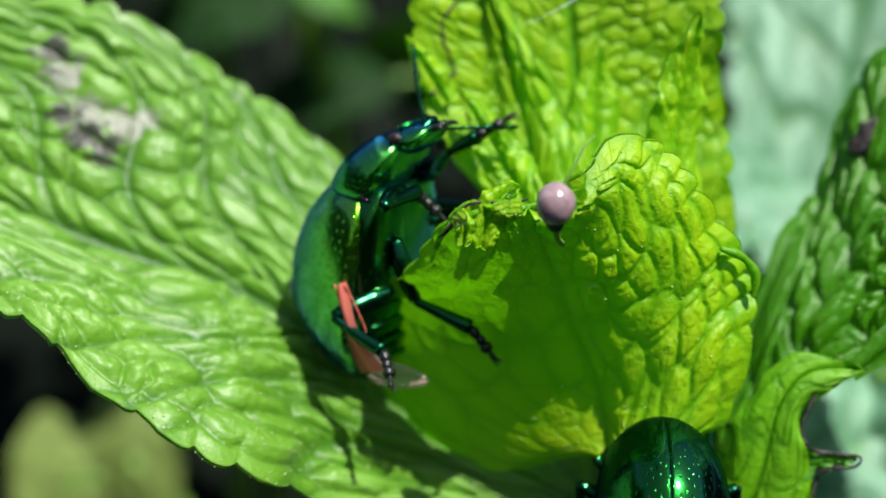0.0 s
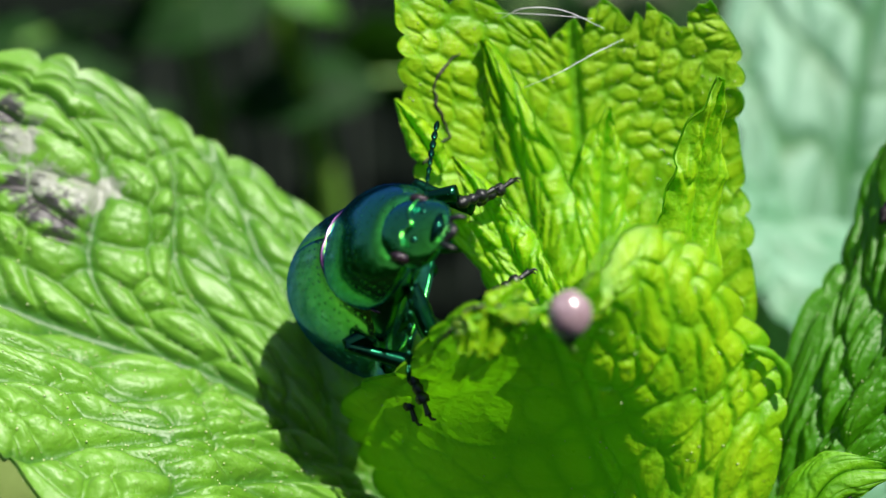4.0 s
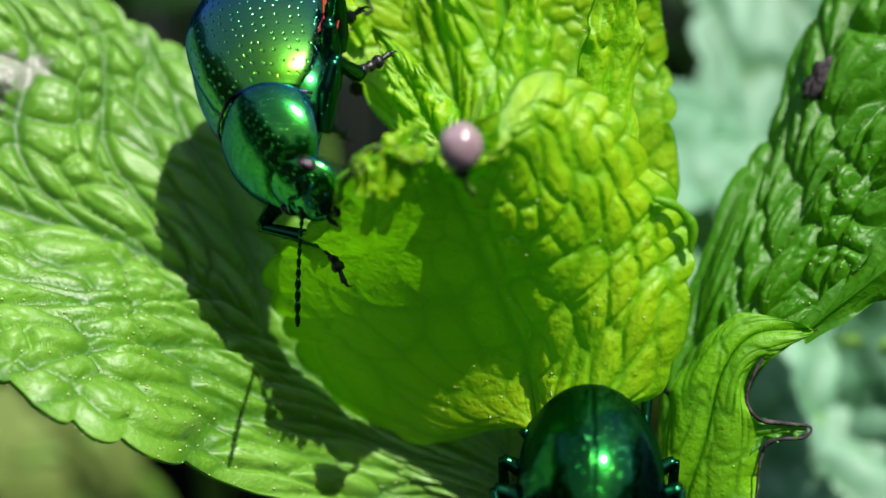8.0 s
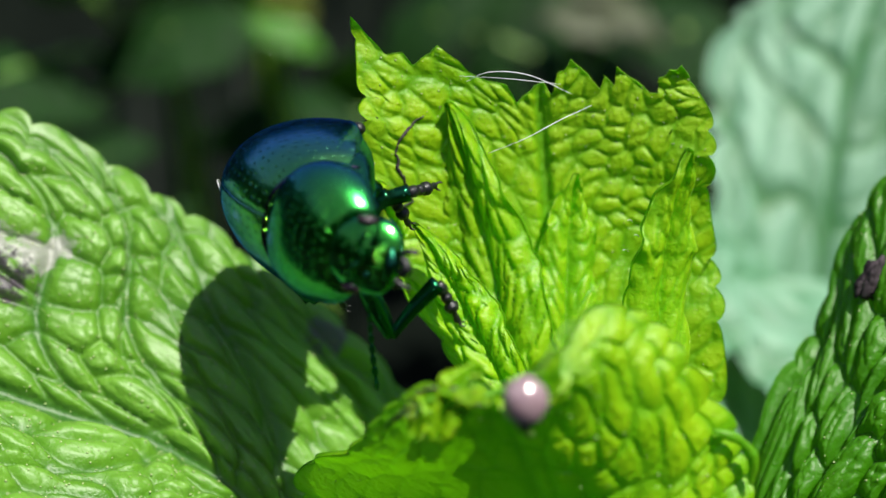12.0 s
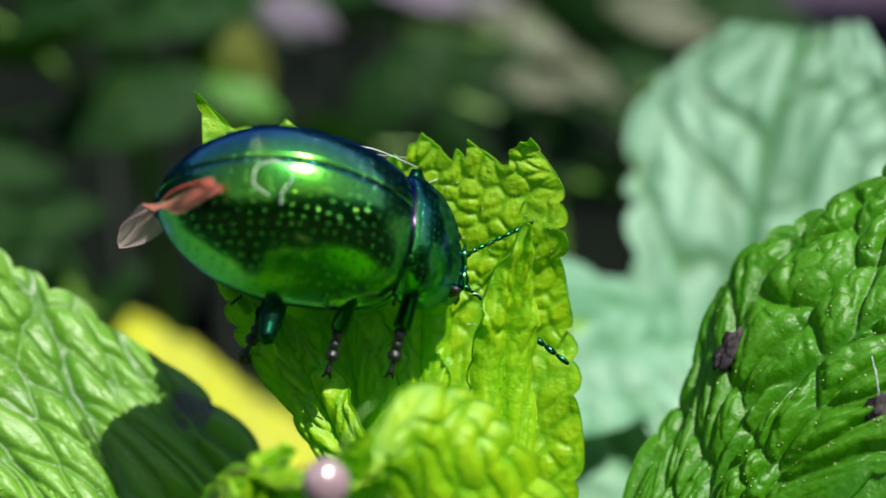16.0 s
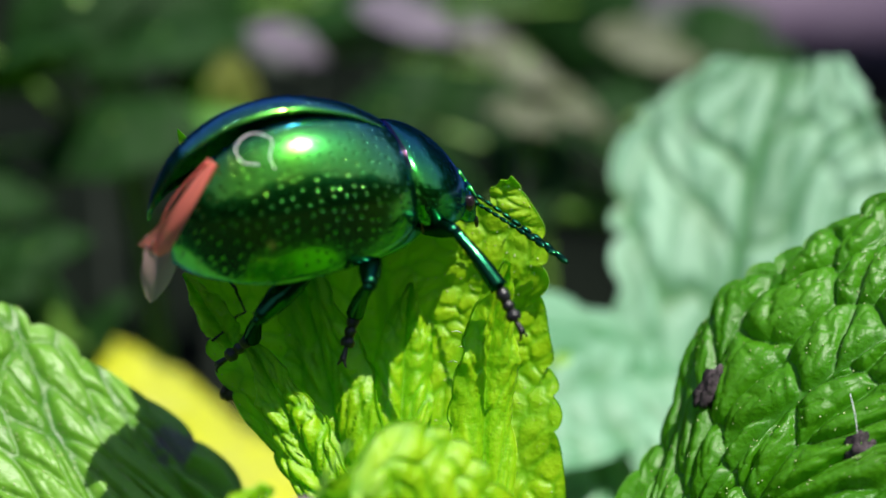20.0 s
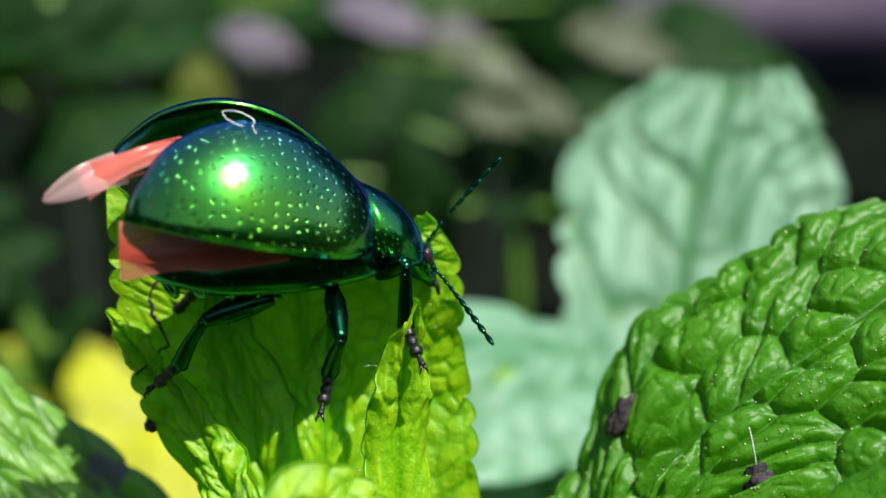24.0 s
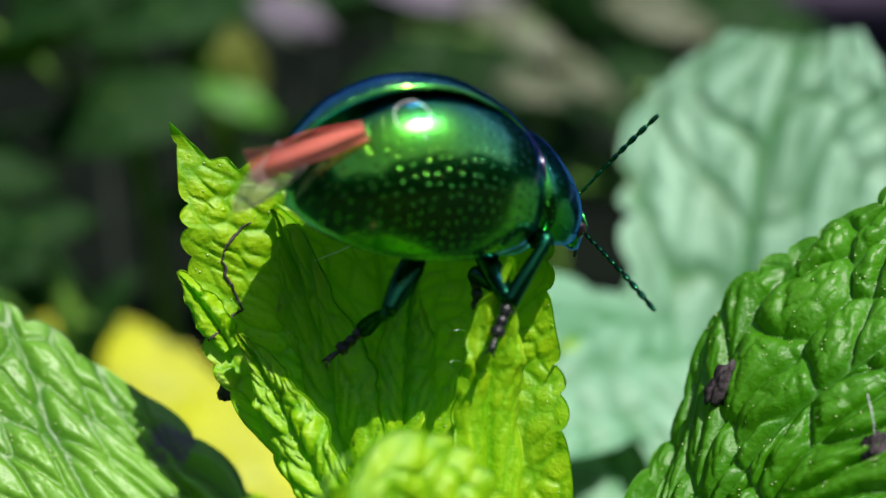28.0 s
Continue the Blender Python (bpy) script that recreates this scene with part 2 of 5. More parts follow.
SILK = plain_material("silk", (0.75, 0.78, 0.82), (0.85, 0.85, 0.85), 3000, 0.3)
FRASS = plain_material("dark_droppings", (0.010, 0.007, 0.008), (0.085, 0.066, 0.075), 2500, 0.7, 0.0, 0.3, 0.0001)
BEADM = plain_material("pinkish_bead", (0.22, 0.13, 0.15), (0.48, 0.38, 0.41), 900, 0.13, 0.0, 1.0, 0.0000005)
STEM = plain_material("green_stem", (0.10, 0.26, 0.03), (0.20, 0.36, 0.06), 500, 0.45)
# near-black soil: the shade under the plants is put into its colour
SOIL = plain_material("shade_dark_soil", (0.0022, 0.0038, 0.0026), (0.0060, 0.0090, 0.0062), 60, 0.95, 0.0, 0.05, 0.002, 160)
YELLOW = leaf_material("yellow_leaf", (0.36, 0.40, 0.006), (0.46, 0.50, 0.010), (0.5, 0.5, 0.04), (0.7, 0.68, 0.01), 0.35, 0.5)
WOOD = plain_material("weathered_wood", (0.10, 0.07, 0.12), (0.17, 0.13, 0.19), 40, 0.8, 0.0, 0.3, 0.0006, 200)
DRY = plain_material("dry_leaf", (0.034, 0.044, 0.034), (0.070, 0.086, 0.072), 60, 0.8, 0.0, 0.3, 0.0003)
# leaves kept very dark: the background's shade is put into this colour
DARK = leaf_material("shade_coloured_leaf", (0.004, 0.022, 0.003), (0.010, 0.048, 0.006), (0.012, 0.046, 0.007), (0.025, 0.10, 0.005), 0.3, 0.6, 0.2, gloss=0.0)
LILAC = plain_material("pale_dry_leaf", (0.10, 0.085, 0.115), (0.17, 0.15, 0.185), 60, 0.8, 0.0, 0.3, 0.0003)
OLIVE = leaf_material("olive_leaf", (0.08, 0.10, 0.012), (0.12, 0.15, 0.02), (0.12, 0.14, 0.03), (0.2, 0.26, 0.02), 0.2, 0.6, 0.3, gloss=0.0)
FRESH = leaf_material("fresh_leaf", (0.085, 0.30, 0.004), (0.16, 0.41, 0.006), (0.06, 0.24, 0.003), (0.24, 0.72, 0.005), 0.32, 0.44, 0.5, gloss=0.15)
SOFT = leaf_material("soft_leaf", (0.12, 0.185, 0.03), (0.17, 0.24, 0.06), (0.2, 0.26, 0.08), (0.3, 0.4, 0.04), 0.25, 0.6, 0.3, gloss=0.0)
CREAM = leaf_material("cream_leaf", (0.05, 0.062, 0.030), (0.08, 0.095, 0.048), (0.085, 0.095, 0.055), (0.10, 0.13, 0.035), 0.2, 0.5)
RESIN = plain_material("resin_bead", (0.30, 0.42, 0.14), (0.50, 0.58, 0.30), 3000, 0.12, 0.0, 0.9, 0.0000005)
DEW, dew_nodes, dew_shader, dew_out = material("dew")
dew_shader.inputs["Transmission Weight"].default_value = 1.0
dew_shader.inputs["IOR"].default_value = 1.33
dew_shader.inputs["Roughness"].default_value = 0.0


# ---- mesh helpers ----
def part(name, bm, mat, parent=None, label="", smooth=True):
    """One bmesh as one mesh object, under a thing or a part."""
    me = bpy.data.meshes.new(name)
    bm.to_mesh(me)
    bm.free()
    return mesh_part(name, me, mat, parent, label, smooth)


def mesh_part(name, me, mat, parent=None, label="", smooth=True):
    me.materials.append(mat)
    if smooth:
        me.shade_smooth()
    ob = new(name, me)
    if parent:
        ob.parent = parent
    if label:
        ob["label"] = label
    return ob


def spline(points, n):
    """n points along a smooth curve through the given ones."""
    p = np.array(points, float)
    p = np.vstack([2 * p[0] - p[1], p, 2 * p[-1] - p[-2]])
    s = np.linspace(0, len(p) - 3 - 1e-9, n)
    i = s.astype(int)
    f = (s - i)[:, None]
    a, b, c, d = p[i], p[i + 1], p[i + 2], p[i + 3]
    return 0.5 * (2 * b + (c - a) * f + (2 * a - 5 * b + 4 * c - d) * f**2 + (3 * b - a - 3 * c + d) * f**3)


def tube(points, radii, sides=10, n=24):
    """A tapered, bent tube with closed, rounded ends."""
    c = spline(points, n)
    r = np.interp(np.linspace(0, 1, n), np.linspace(0, 1, len(radii)), radii)
    t = np.gradient(c, axis=0)
    t /= np.linalg.norm(t, axis=1)[:, None]
    up = np.array([0.31, 0.17, 0.93])
    bm = bmesh.new()
    rings = []
    for k in range(n):
        a = np.cross(t[k], up)
        a /= np.linalg.norm(a) + 1e-12
        b = np.cross(a, t[k])
        rings.append([bm.verts.new(c[k] + r[k] * (a * math.cos(q) + b * math.sin(q))) for q in np.linspace(0, 2 * math.pi, sides, endpoint=False)])
    for k in range(n - 1):
        for j in range(sides):
            bm.faces.new((rings[k][j], rings[k][(j + 1) % sides], rings[k + 1][(j + 1) % sides], rings[k + 1][j]))
    bm.faces.new(rings[0][::-1])
    bm.faces.new(rings[-1])
    return bm


def joined(parts):
    """Several bmeshes in one."""
    out = bmesh.new()
    for b in parts:
        me = bpy.data.meshes.new("t")
        b.to_mesh(me)
        b.free()
        out.from_mesh(me)
        bpy.data.meshes.remove(me)
    return out


def ball(centre, radii, u=20, v=14, rough=0.0, seed=0):
    bm = bmesh.new()
    bmesh.ops.create_uvsphere(bm, u_segments=u, v_segments=v, radius=1.0)
    rng = random.Random(seed)
    off = Vector((rng.random() * 9, rng.random() * 9, rng.random() * 9))
    for w in bm.verts:
        k = 1 + rough * noise.noise(w.co * 2.3 + off) if rough else 1
        w.co = Vector((centre[i] + w.co[i] * radii[i] * k for i in range(3)))
    return bm


def cells(a, b, seed, flat=0.5):
    """Pillows over jittered cells at the coordinates a, b: low at a border, 1 in the middle. flat: 0 for domes, 1 for plateaus with narrow joints."""
    rng = np.random.RandomState(seed)
    table = rng.rand(64, 64, 2)
    ia, ib = np.floor(a).astype(int), np.floor(b).astype(int)
    f1, f2 = np.full(a.shape, 9.0), np.full(a.shape, 9.0)
    for da in (-1, 0, 1):
        for db in (-1, 0, 1):
            j = table[(ia + da) % 64, (ib + db) % 64]
            d = np.hypot(ia + da + 0.5 + 0.85 * (j[..., 0] - 0.5) - a, ib + db + 0.5 + 0.9 * (j[..., 1] - 0.5) - b)
            f2 = np.where(d < f1, f1, np.minimum(f2, d))
            f1 = np.minimum(f1, d)
    dome = np.clip(1.04 - 1.5 * f1**2, 0, 1) * np.clip(0.45 + 2.0 * (f2 - f1), 0, 1)
    plateau = (1 - np.exp(-(f2 - f1) / 0.13)) * (0.82 + 0.18 * np.clip(1 - f1**2, 0, 1))
    return dome * (1 - flat) + plateau * flat


def soft_noise(a, b, seed):
    """Smooth random values from -0.5 to 0.5 over the coordinates a, b."""
    table = np.random.RandomState(seed).rand(67, 67)
    ia, ib = np.floor(a).astype(int), np.floor(b).astype(int)
    fa, fb = a - ia, b - ib
    fa, fb = fa * fa * (3 - 2 * fa), fb * fb * (3 - 2 * fb)
    g = lambda p, q: table[(ia + p) % 67, (ib + q) % 67]
    return (g(0, 0) * (1 - fa) + g(1, 0) * fa) * (1 - fb) + (g(0, 1) * (1 - fa) + g(1, 1) * fa) * fb - 0.5


def leaf_mesh(name, mid, left, right, nu=150, nv=90, veins=9, sweep=2.4, quilt=0.35, dish=0.0, teeth=11, tooth=0.10, bite=0.0, seed=1, place=L, groove=0.25, cell=2.0, crease=0.5, flat=0.5, cross=1.0, calm=1.0):
    """A leaf blade from its midrib and its two margins (mm, base to tip): quilted between the veins, with a toothed margin.
    bite: how raggedly its end is eaten; dish: how far the halves bulge; cell, flat: size (mm) and flatness of the pillows; cross: their length across the blade; calm: their height on the left half."""
    rng = np.random.RandomState(seed)
    u, v = np.linspace(0, 1, nu), np.linspace(-1, 1, nv)
    m, l, r = spline(mid, nu), spline(left, nu), spline(right, nu)
    U, V = np.meshgrid(u, v, indexing="ij")
    if bite:
        g = rng.rand(40)
        ragged = np.interp((v + 1) * 19.5, np.arange(40), g) * 0.6 + np.interp((v + 1) * 6.5, np.arange(14), rng.rand(14))
        U = U * (1 - bite * ragged[None, :] * np.clip((1 - np.abs(v)) * 6, 0, 1)[None, :])
    k = U * (nu - 1)
    i = np.clip(k.astype(int), 0, nu - 2)
    f = (k - i)[..., None]
    M, A, B = (q[i] * (1 - f) + q[i + 1] * f for q in (m, l, r))
    saw = (U * teeth + 0.35 * np.sin(U * 23 + seed)) % 1.0
    tt = 1 + tooth * 1.2 * (np.sin(math.pi * saw**0.75) ** 0.6 - 0.6) * np.clip(np.minimum(U, 1 - U) * 8, 0.15, 1)
    a = np.abs(V)[..., None]
    E = np.where(V[..., None] < 0, A, B)
    P = M + (E - M) * a * (1 + (tt[..., None] - 1) * a**3)
    du, dv = np.gradient(P, axis=0), np.gradient(P, axis=1)
    N = np.cross(dv, du)
    N /= np.linalg.norm(N, axis=2)[..., None] + 1e-9
    side = (V > 0) * 31.7
    sweep = np.broadcast_to(sweep, 2)
    s = U * veins * 1.15 - np.where(V < 0, sweep[0], sweep[1]) * np.abs(V) + 0.16 * np.sin(7 * V + seed) + 0.2 * np.sin(13 * U + 5 * V + seed) + side
    long, half = np.linalg.norm(np.diff(m, axis=0), axis=1).sum(), np.linalg.norm(r - l, axis=1).mean() / 2
    run, wide = long / cell, half / cell
    rows = max(1, round(1 / math.hypot(veins * 1.15 / long, sweep.mean() / half) / cell))
    vein_long = math.hypot(half, long * sweep.mean() / (veins * 1.15)) / cell
    warp_a, warp_b = soft_noise(U * run * 0.6, V * wide * 0.6 + 40, seed + 5), soft_noise(U * run * 0.6 + 9, V * wide * 0.6 + 40, seed + 6)
    # the pillows lie in rows between the side veins
    ca = s * rows + 0.7 * warp_a
    cb = np.abs(V) * vein_long * cross + 0.6 * warp_b + side
    d1 = np.abs((s % 1.0) - 0.5) * 2
    puff1 = 1 - crease * np.exp(-(((1 - d1) / 0.14) ** 2))
    puff2 = cells(ca, cb, seed, flat)
    puff3 = cells(ca * 2.6 + 0.4 * warp_b, cb * 2.6, seed + 4, flat)
    h = puff1 * (0.10 + 0.30 * flat + (0.90 - 0.30 * flat) * puff2) * (0.86 + 0.14 * puff3)
    h = h * (0.9 + 0.6 * soft_noise(ca * 0.8, cb * 0.8, seed + 3)) + 0.045 * soft_noise(ca * 3.1, cb * 3.1, seed + 1) + 0.025 * soft_noise(ca * 6.3, cb * 6.3, seed + 2)
    rib = np.exp(-(V / 0.035) ** 2)
    quilt = quilt * np.where(V < 0, calm, 1.0)
    fade = np.clip((1 - np.abs(V)) * 9, 0.25, 1)
    quilt = quilt * np.clip(0.25 + 3.5 * U, 0, 1)
    P = P + N * (quilt * (h - 0.5) * fade * (1 - rib) - groove * rib + np.where(V < 0, *np.broadcast_to(dish, 2)) * (4 * np.abs(V) * (1 - np.abs(V))))[..., None]
    wob = np.sin(U * 17 + seed) * np.abs(V) ** 3 * 0.25 + np.sin(U * 41 + 2 * seed) * np.abs(V) ** 4 * 0.10
    P = P + N * wob[..., None]
    # the margin turns down a little, which gives the blade an edge
    rim = 0.14 * N
    pts = [P.reshape(-1, 3)]
    loop = [(q, 0) for q in range(nu)] + [(nu - 1, q) for q in range(1, nv)] + [(q, nv - 1) for q in range(nu - 2, -1, -1)] + [(0, q) for q in range(nv - 2, 0, -1)]
    lo = np.array([P[q] - rim[q] for q in loop])
    pts.append(lo)
    pts = np.vstack(pts)
    idx = np.arange(nu * nv).reshape(nu, nv)
    quads = np.stack([idx[:-1, :-1], idx[1:, :-1], idx[1:, 1:], idx[:-1, 1:]], -1).reshape(-1, 4)
    ring = [idx[q] for q in loop]
    n0, n = nu * nv, len(loop)
    edge = [(ring[q], ring[(q + 1) % n], n0 + (q + 1) % n, n0 + q) for q in range(n)]
    faces = quads.tolist() + [tuple(int(x) for x in e) for e in edge]
    me = bpy.data.meshes.new(name)
    me.from_pydata([place(*p) for p in pts], [], faces)
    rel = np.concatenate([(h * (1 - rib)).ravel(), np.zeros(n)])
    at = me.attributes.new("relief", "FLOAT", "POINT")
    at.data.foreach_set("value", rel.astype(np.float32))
    return me


def leaf(name, mat, parent, label="", **shape):
    return mesh_part(name, leaf_mesh(name, **shape), mat, parent, label)


def glands(me, count, size, parent, label, seed):
    """Tiny clear resin beads scattered over a leaf's face, in one mesh."""
    n = len(me.vertices)
    co, no = np.empty(n * 3), np.empty(n * 3)
    me.vertices.foreach_get("co", co)
    me.vertices.foreach_get("normal", no)
    rng = np.random.RandomState(seed)
    pick = rng.randint(0, n, count)
    co, no = co.reshape(-1, 3)[pick], no.reshape(-1, 3)[pick]
    bm = bmesh.new()
    bmesh.ops.create_icosphere(bm, subdivisions=1, radius=1.0)
    unit = np.array([v.co for v in bm.verts])
    tris = np.array([[v.index for v in f.verts] for f in bm.faces])
    bm.free()
    r = size * MM * (0.5 + rng.rand(count) ** 2)
    lift = np.where(no @ np.array(SUN_TO) > 0, 0.4, -0.4) * r
    pts = (co + no * lift[:, None])[:, None, :] + unit[None] * r[:, None, None]
    faces = (tris[None] + (np.arange(count) * len(unit))[:, None, None]).reshape(-1, 3)
    beads = bpy.data.meshes.new("resin")
    beads.from_pydata(pts.reshape(-1, 3).tolist(), [], faces.tolist())
    return tagged(at_world(mesh_part("resin", beads, RESIN, parent, label)), kind="stuff")


def thing(name, label, category, place=(0, 0, 0), group="", kind=""):
    ob = new(name)
    ob.empty_display_size = 0.002
    ob.location = place
    return tagged(ob, label, category, group, kind)


def at_world(ob):
    """Keeps a part whose mesh is in world places where it is, under a thing that stands elsewhere."""
    ob.matrix_parent_inverse = Matrix.Translation(-ob.parent.location)
    return ob


# ---- mint shoot: stem and leaves ----
GROUND_Z = 0.0
stem_top = L(5.4, 44.5, -9.5)
stem_foot = Vector((stem_top.x + 0.004, stem_top.y + 0.012, GROUND_Z))
shoot = thing("mint_shoot", "bright green young mint shoot with quilted toothed leaves", "plant", stem_foot)
at_world(part("stem", tube([stem_foot - Vector((0, 0, 0.004)), stem_foot.lerp(stem_top, 0.5) + Vector((0.002, -0.001, 0)), stem_top], [0.0022, 0.0019, 0.0014], 12, 20), STEM, shoot, "pale green square stem"))
LEFT_LEAF = dict(
    mid=[(4.5, 46.0, -13.5), (-2.6, 47.2, -10.2), (-6.6, 46.0, -6.6), (-9.9, 46.5, -4.9), (-13.8, 46.0, -3.6), (-18.9, 45.5, -1.6), (-24.4, 45.0, 0.8), (-29, 45, 2.5)],
    left=[(4.0, 46.5, -15.2), (0.6, 46.0, -15.1), (-5.3, 42.6, -13.1), (-9.0, 38.8, -10.5), (-13.0, 39.0, -8.3), (-16.6, 39.5, -5.7), (-22.7, 42.0, -3.1), (-29, 44.5, 2.0)],
    right=[(4.5, 48.0, -12.4), (-1.0, 51.5, -3.3), (-6.3, 51.2, 1.0), (-10.3, 50.0, 4.1), (-13.4, 49.0, 6.0), (-17.2, 48.5, 7.2), (-24.9, 47.0, 7.1), (-29, 45.5, 3.0)])
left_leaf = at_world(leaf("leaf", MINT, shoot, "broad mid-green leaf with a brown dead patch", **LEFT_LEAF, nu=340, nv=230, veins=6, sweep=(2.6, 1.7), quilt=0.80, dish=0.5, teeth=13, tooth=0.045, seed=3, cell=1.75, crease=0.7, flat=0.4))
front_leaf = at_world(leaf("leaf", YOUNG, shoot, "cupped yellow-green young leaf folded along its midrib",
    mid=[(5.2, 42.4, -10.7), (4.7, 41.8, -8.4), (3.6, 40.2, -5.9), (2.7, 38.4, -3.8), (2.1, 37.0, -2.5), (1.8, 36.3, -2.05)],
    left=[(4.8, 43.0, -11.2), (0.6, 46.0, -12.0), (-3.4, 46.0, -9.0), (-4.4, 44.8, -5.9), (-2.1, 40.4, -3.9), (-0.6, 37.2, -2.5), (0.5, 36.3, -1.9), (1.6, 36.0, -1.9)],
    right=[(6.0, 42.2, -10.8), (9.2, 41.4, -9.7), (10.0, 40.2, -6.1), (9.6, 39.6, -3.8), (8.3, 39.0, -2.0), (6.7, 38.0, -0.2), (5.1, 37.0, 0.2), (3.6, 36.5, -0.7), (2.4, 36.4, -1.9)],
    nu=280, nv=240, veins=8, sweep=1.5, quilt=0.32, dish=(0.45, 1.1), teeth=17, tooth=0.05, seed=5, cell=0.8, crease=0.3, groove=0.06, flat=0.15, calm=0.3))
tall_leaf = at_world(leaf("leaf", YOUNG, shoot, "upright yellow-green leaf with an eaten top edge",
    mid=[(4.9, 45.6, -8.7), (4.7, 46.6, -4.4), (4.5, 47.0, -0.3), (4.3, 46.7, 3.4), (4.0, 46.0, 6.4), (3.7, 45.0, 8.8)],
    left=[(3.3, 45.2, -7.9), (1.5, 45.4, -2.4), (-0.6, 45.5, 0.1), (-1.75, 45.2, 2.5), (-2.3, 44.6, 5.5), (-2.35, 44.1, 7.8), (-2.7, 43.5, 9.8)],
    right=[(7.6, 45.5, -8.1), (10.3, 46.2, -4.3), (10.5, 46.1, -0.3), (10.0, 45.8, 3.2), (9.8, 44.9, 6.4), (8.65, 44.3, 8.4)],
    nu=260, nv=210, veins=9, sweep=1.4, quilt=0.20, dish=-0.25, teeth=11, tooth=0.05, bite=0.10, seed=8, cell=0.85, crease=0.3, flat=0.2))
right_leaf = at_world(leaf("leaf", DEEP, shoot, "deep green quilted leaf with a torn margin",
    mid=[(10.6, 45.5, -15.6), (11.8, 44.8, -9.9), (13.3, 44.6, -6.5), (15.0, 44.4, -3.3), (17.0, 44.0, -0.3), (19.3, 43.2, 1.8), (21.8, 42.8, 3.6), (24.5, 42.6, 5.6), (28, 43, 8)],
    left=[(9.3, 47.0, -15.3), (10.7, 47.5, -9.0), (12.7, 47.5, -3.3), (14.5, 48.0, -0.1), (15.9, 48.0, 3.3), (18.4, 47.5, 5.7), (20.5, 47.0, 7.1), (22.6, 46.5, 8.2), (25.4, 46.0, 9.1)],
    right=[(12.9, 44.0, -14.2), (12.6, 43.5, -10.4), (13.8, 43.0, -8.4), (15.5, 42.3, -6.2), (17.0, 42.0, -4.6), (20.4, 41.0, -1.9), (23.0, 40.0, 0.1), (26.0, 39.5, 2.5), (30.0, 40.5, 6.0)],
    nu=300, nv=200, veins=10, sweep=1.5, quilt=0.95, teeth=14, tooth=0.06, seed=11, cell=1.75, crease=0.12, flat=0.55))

for ob, count, size in ((left_leaf, 4200, 0.034), (right_leaf, 1200, 0.028), (tall_leaf, 600, 0.028), (front_leaf, 300, 0.028)):
    glands(ob.data, count, size, shoot, "tiny glistening resin beads", count)

# folded and eaten lobe at the foot of the deep green leaf
at_world(leaf("leaf_lobe", FRESH, shoot, "eaten green leaf lobe with a brown edge",
    mid=[(10.2, 43.4, -15.4), (10.4, 43.0, -13.6), (10.9, 42.4, -11.6), (11.4, 41.9, -9.2), (12.4, 41.6, -7.9), (14.3, 41.5, -7.7)],
    left=[(8.6, 44.2, -15.4), (9.0, 44.0, -13.8), (9.7, 43.4, -11.3), (10.3, 42.8, -9.1), (11.6, 42.3, -7.5), (14.2, 41.5, -7.6)],
    right=[(12.9, 42.9, -15.4), (12.65, 42.6, -14.0), (12.8, 42.3, -12.1), (12.2, 42.0, -10.0), (12.7, 41.9, -8.8), (14.4, 41.5, -7.8)],
    nu=150, nv=110, veins=4, sweep=0.9, quilt=0.13, dish=0.3, teeth=9, tooth=0.06, seed=62, groove=0.1, cell=1.2, flat=0.6))
pts = [(14.45, 41.4, -7.72), (13.8, 41.4, -7.95), (13.05, 41.6, -8.2), (12.6, 41.7, -8.85), (12.2, 41.8, -10.0), (12.6, 41.9, -10.75), (13.5, 41.8, -10.9), (14.3, 41.7, -11.0), (14.1, 41.7, -11.35), (13.1, 41.9, -11.5), (12.75, 42.1, -12.1), (12.6, 42.3, -13.8)]
at_world(part("dry_edge", tube([L(*q) for q in pts], [0.03 * MM, 0.08 * MM, 0.05 * MM, 0.09 * MM, 0.04 * MM, 0.08 * MM, 0.03 * MM], 6, 80), FRASS, shoot, "dry brown eaten leaf edge"))
at_world(leaf("leaf_lobe", DEEP, shoot, "small green tooth of an eaten leaf",
    mid=[(12.3, 42.3, -11.3), (13.0, 42.0, -11.2), (13.6, 41.9, -11.1), (14.2, 41.8, -11.1)],
    left=[(12.3, 42.3, -10.7), (13.0, 42.0, -10.85), (13.6, 41.9, -10.9), (14.25, 41.8, -11.0)],
    right=[(12.4, 42.3, -12.0), (13.0, 42.1, -11.5), (13.6, 42.0, -11.4), (14.2, 41.8, -11.2)],
    nu=30, nv=20, veins=3, sweep=1.2, quilt=0.12, teeth=3, tooth=0.06, seed=63, groove=0.02, cell=0.6))
margin = np.array([(14.2, 42.7, -7.9), (15.5, 42.3, -6.1), (17.0, 42.0, -4.5), (20.4, 41.0, -1.8), (23.0, 40.0, 0.2), (26.0, 39.5, 2.6), (30.0, 40.4, 6.1)])
swell = np.array([0.15, 0.6, 0.9, 1.0, 1.0, 1.0, 0.8])[:, None]
at_world(leaf("rolled_margin", DEEP, shoot, "rolled green leaf edge", mid=margin + swell * (0.45, -0.9, -0.75), left=margin + (0.0, 0.12, 0.05), right=margin + swell * (1.0, -0.5, -1.9),
    nu=120, nv=40, veins=9, sweep=0.8, quilt=0.10, dish=-0.12, teeth=9, tooth=0.05, seed=64, groove=-0.03, cell=0.9, crease=0.2))


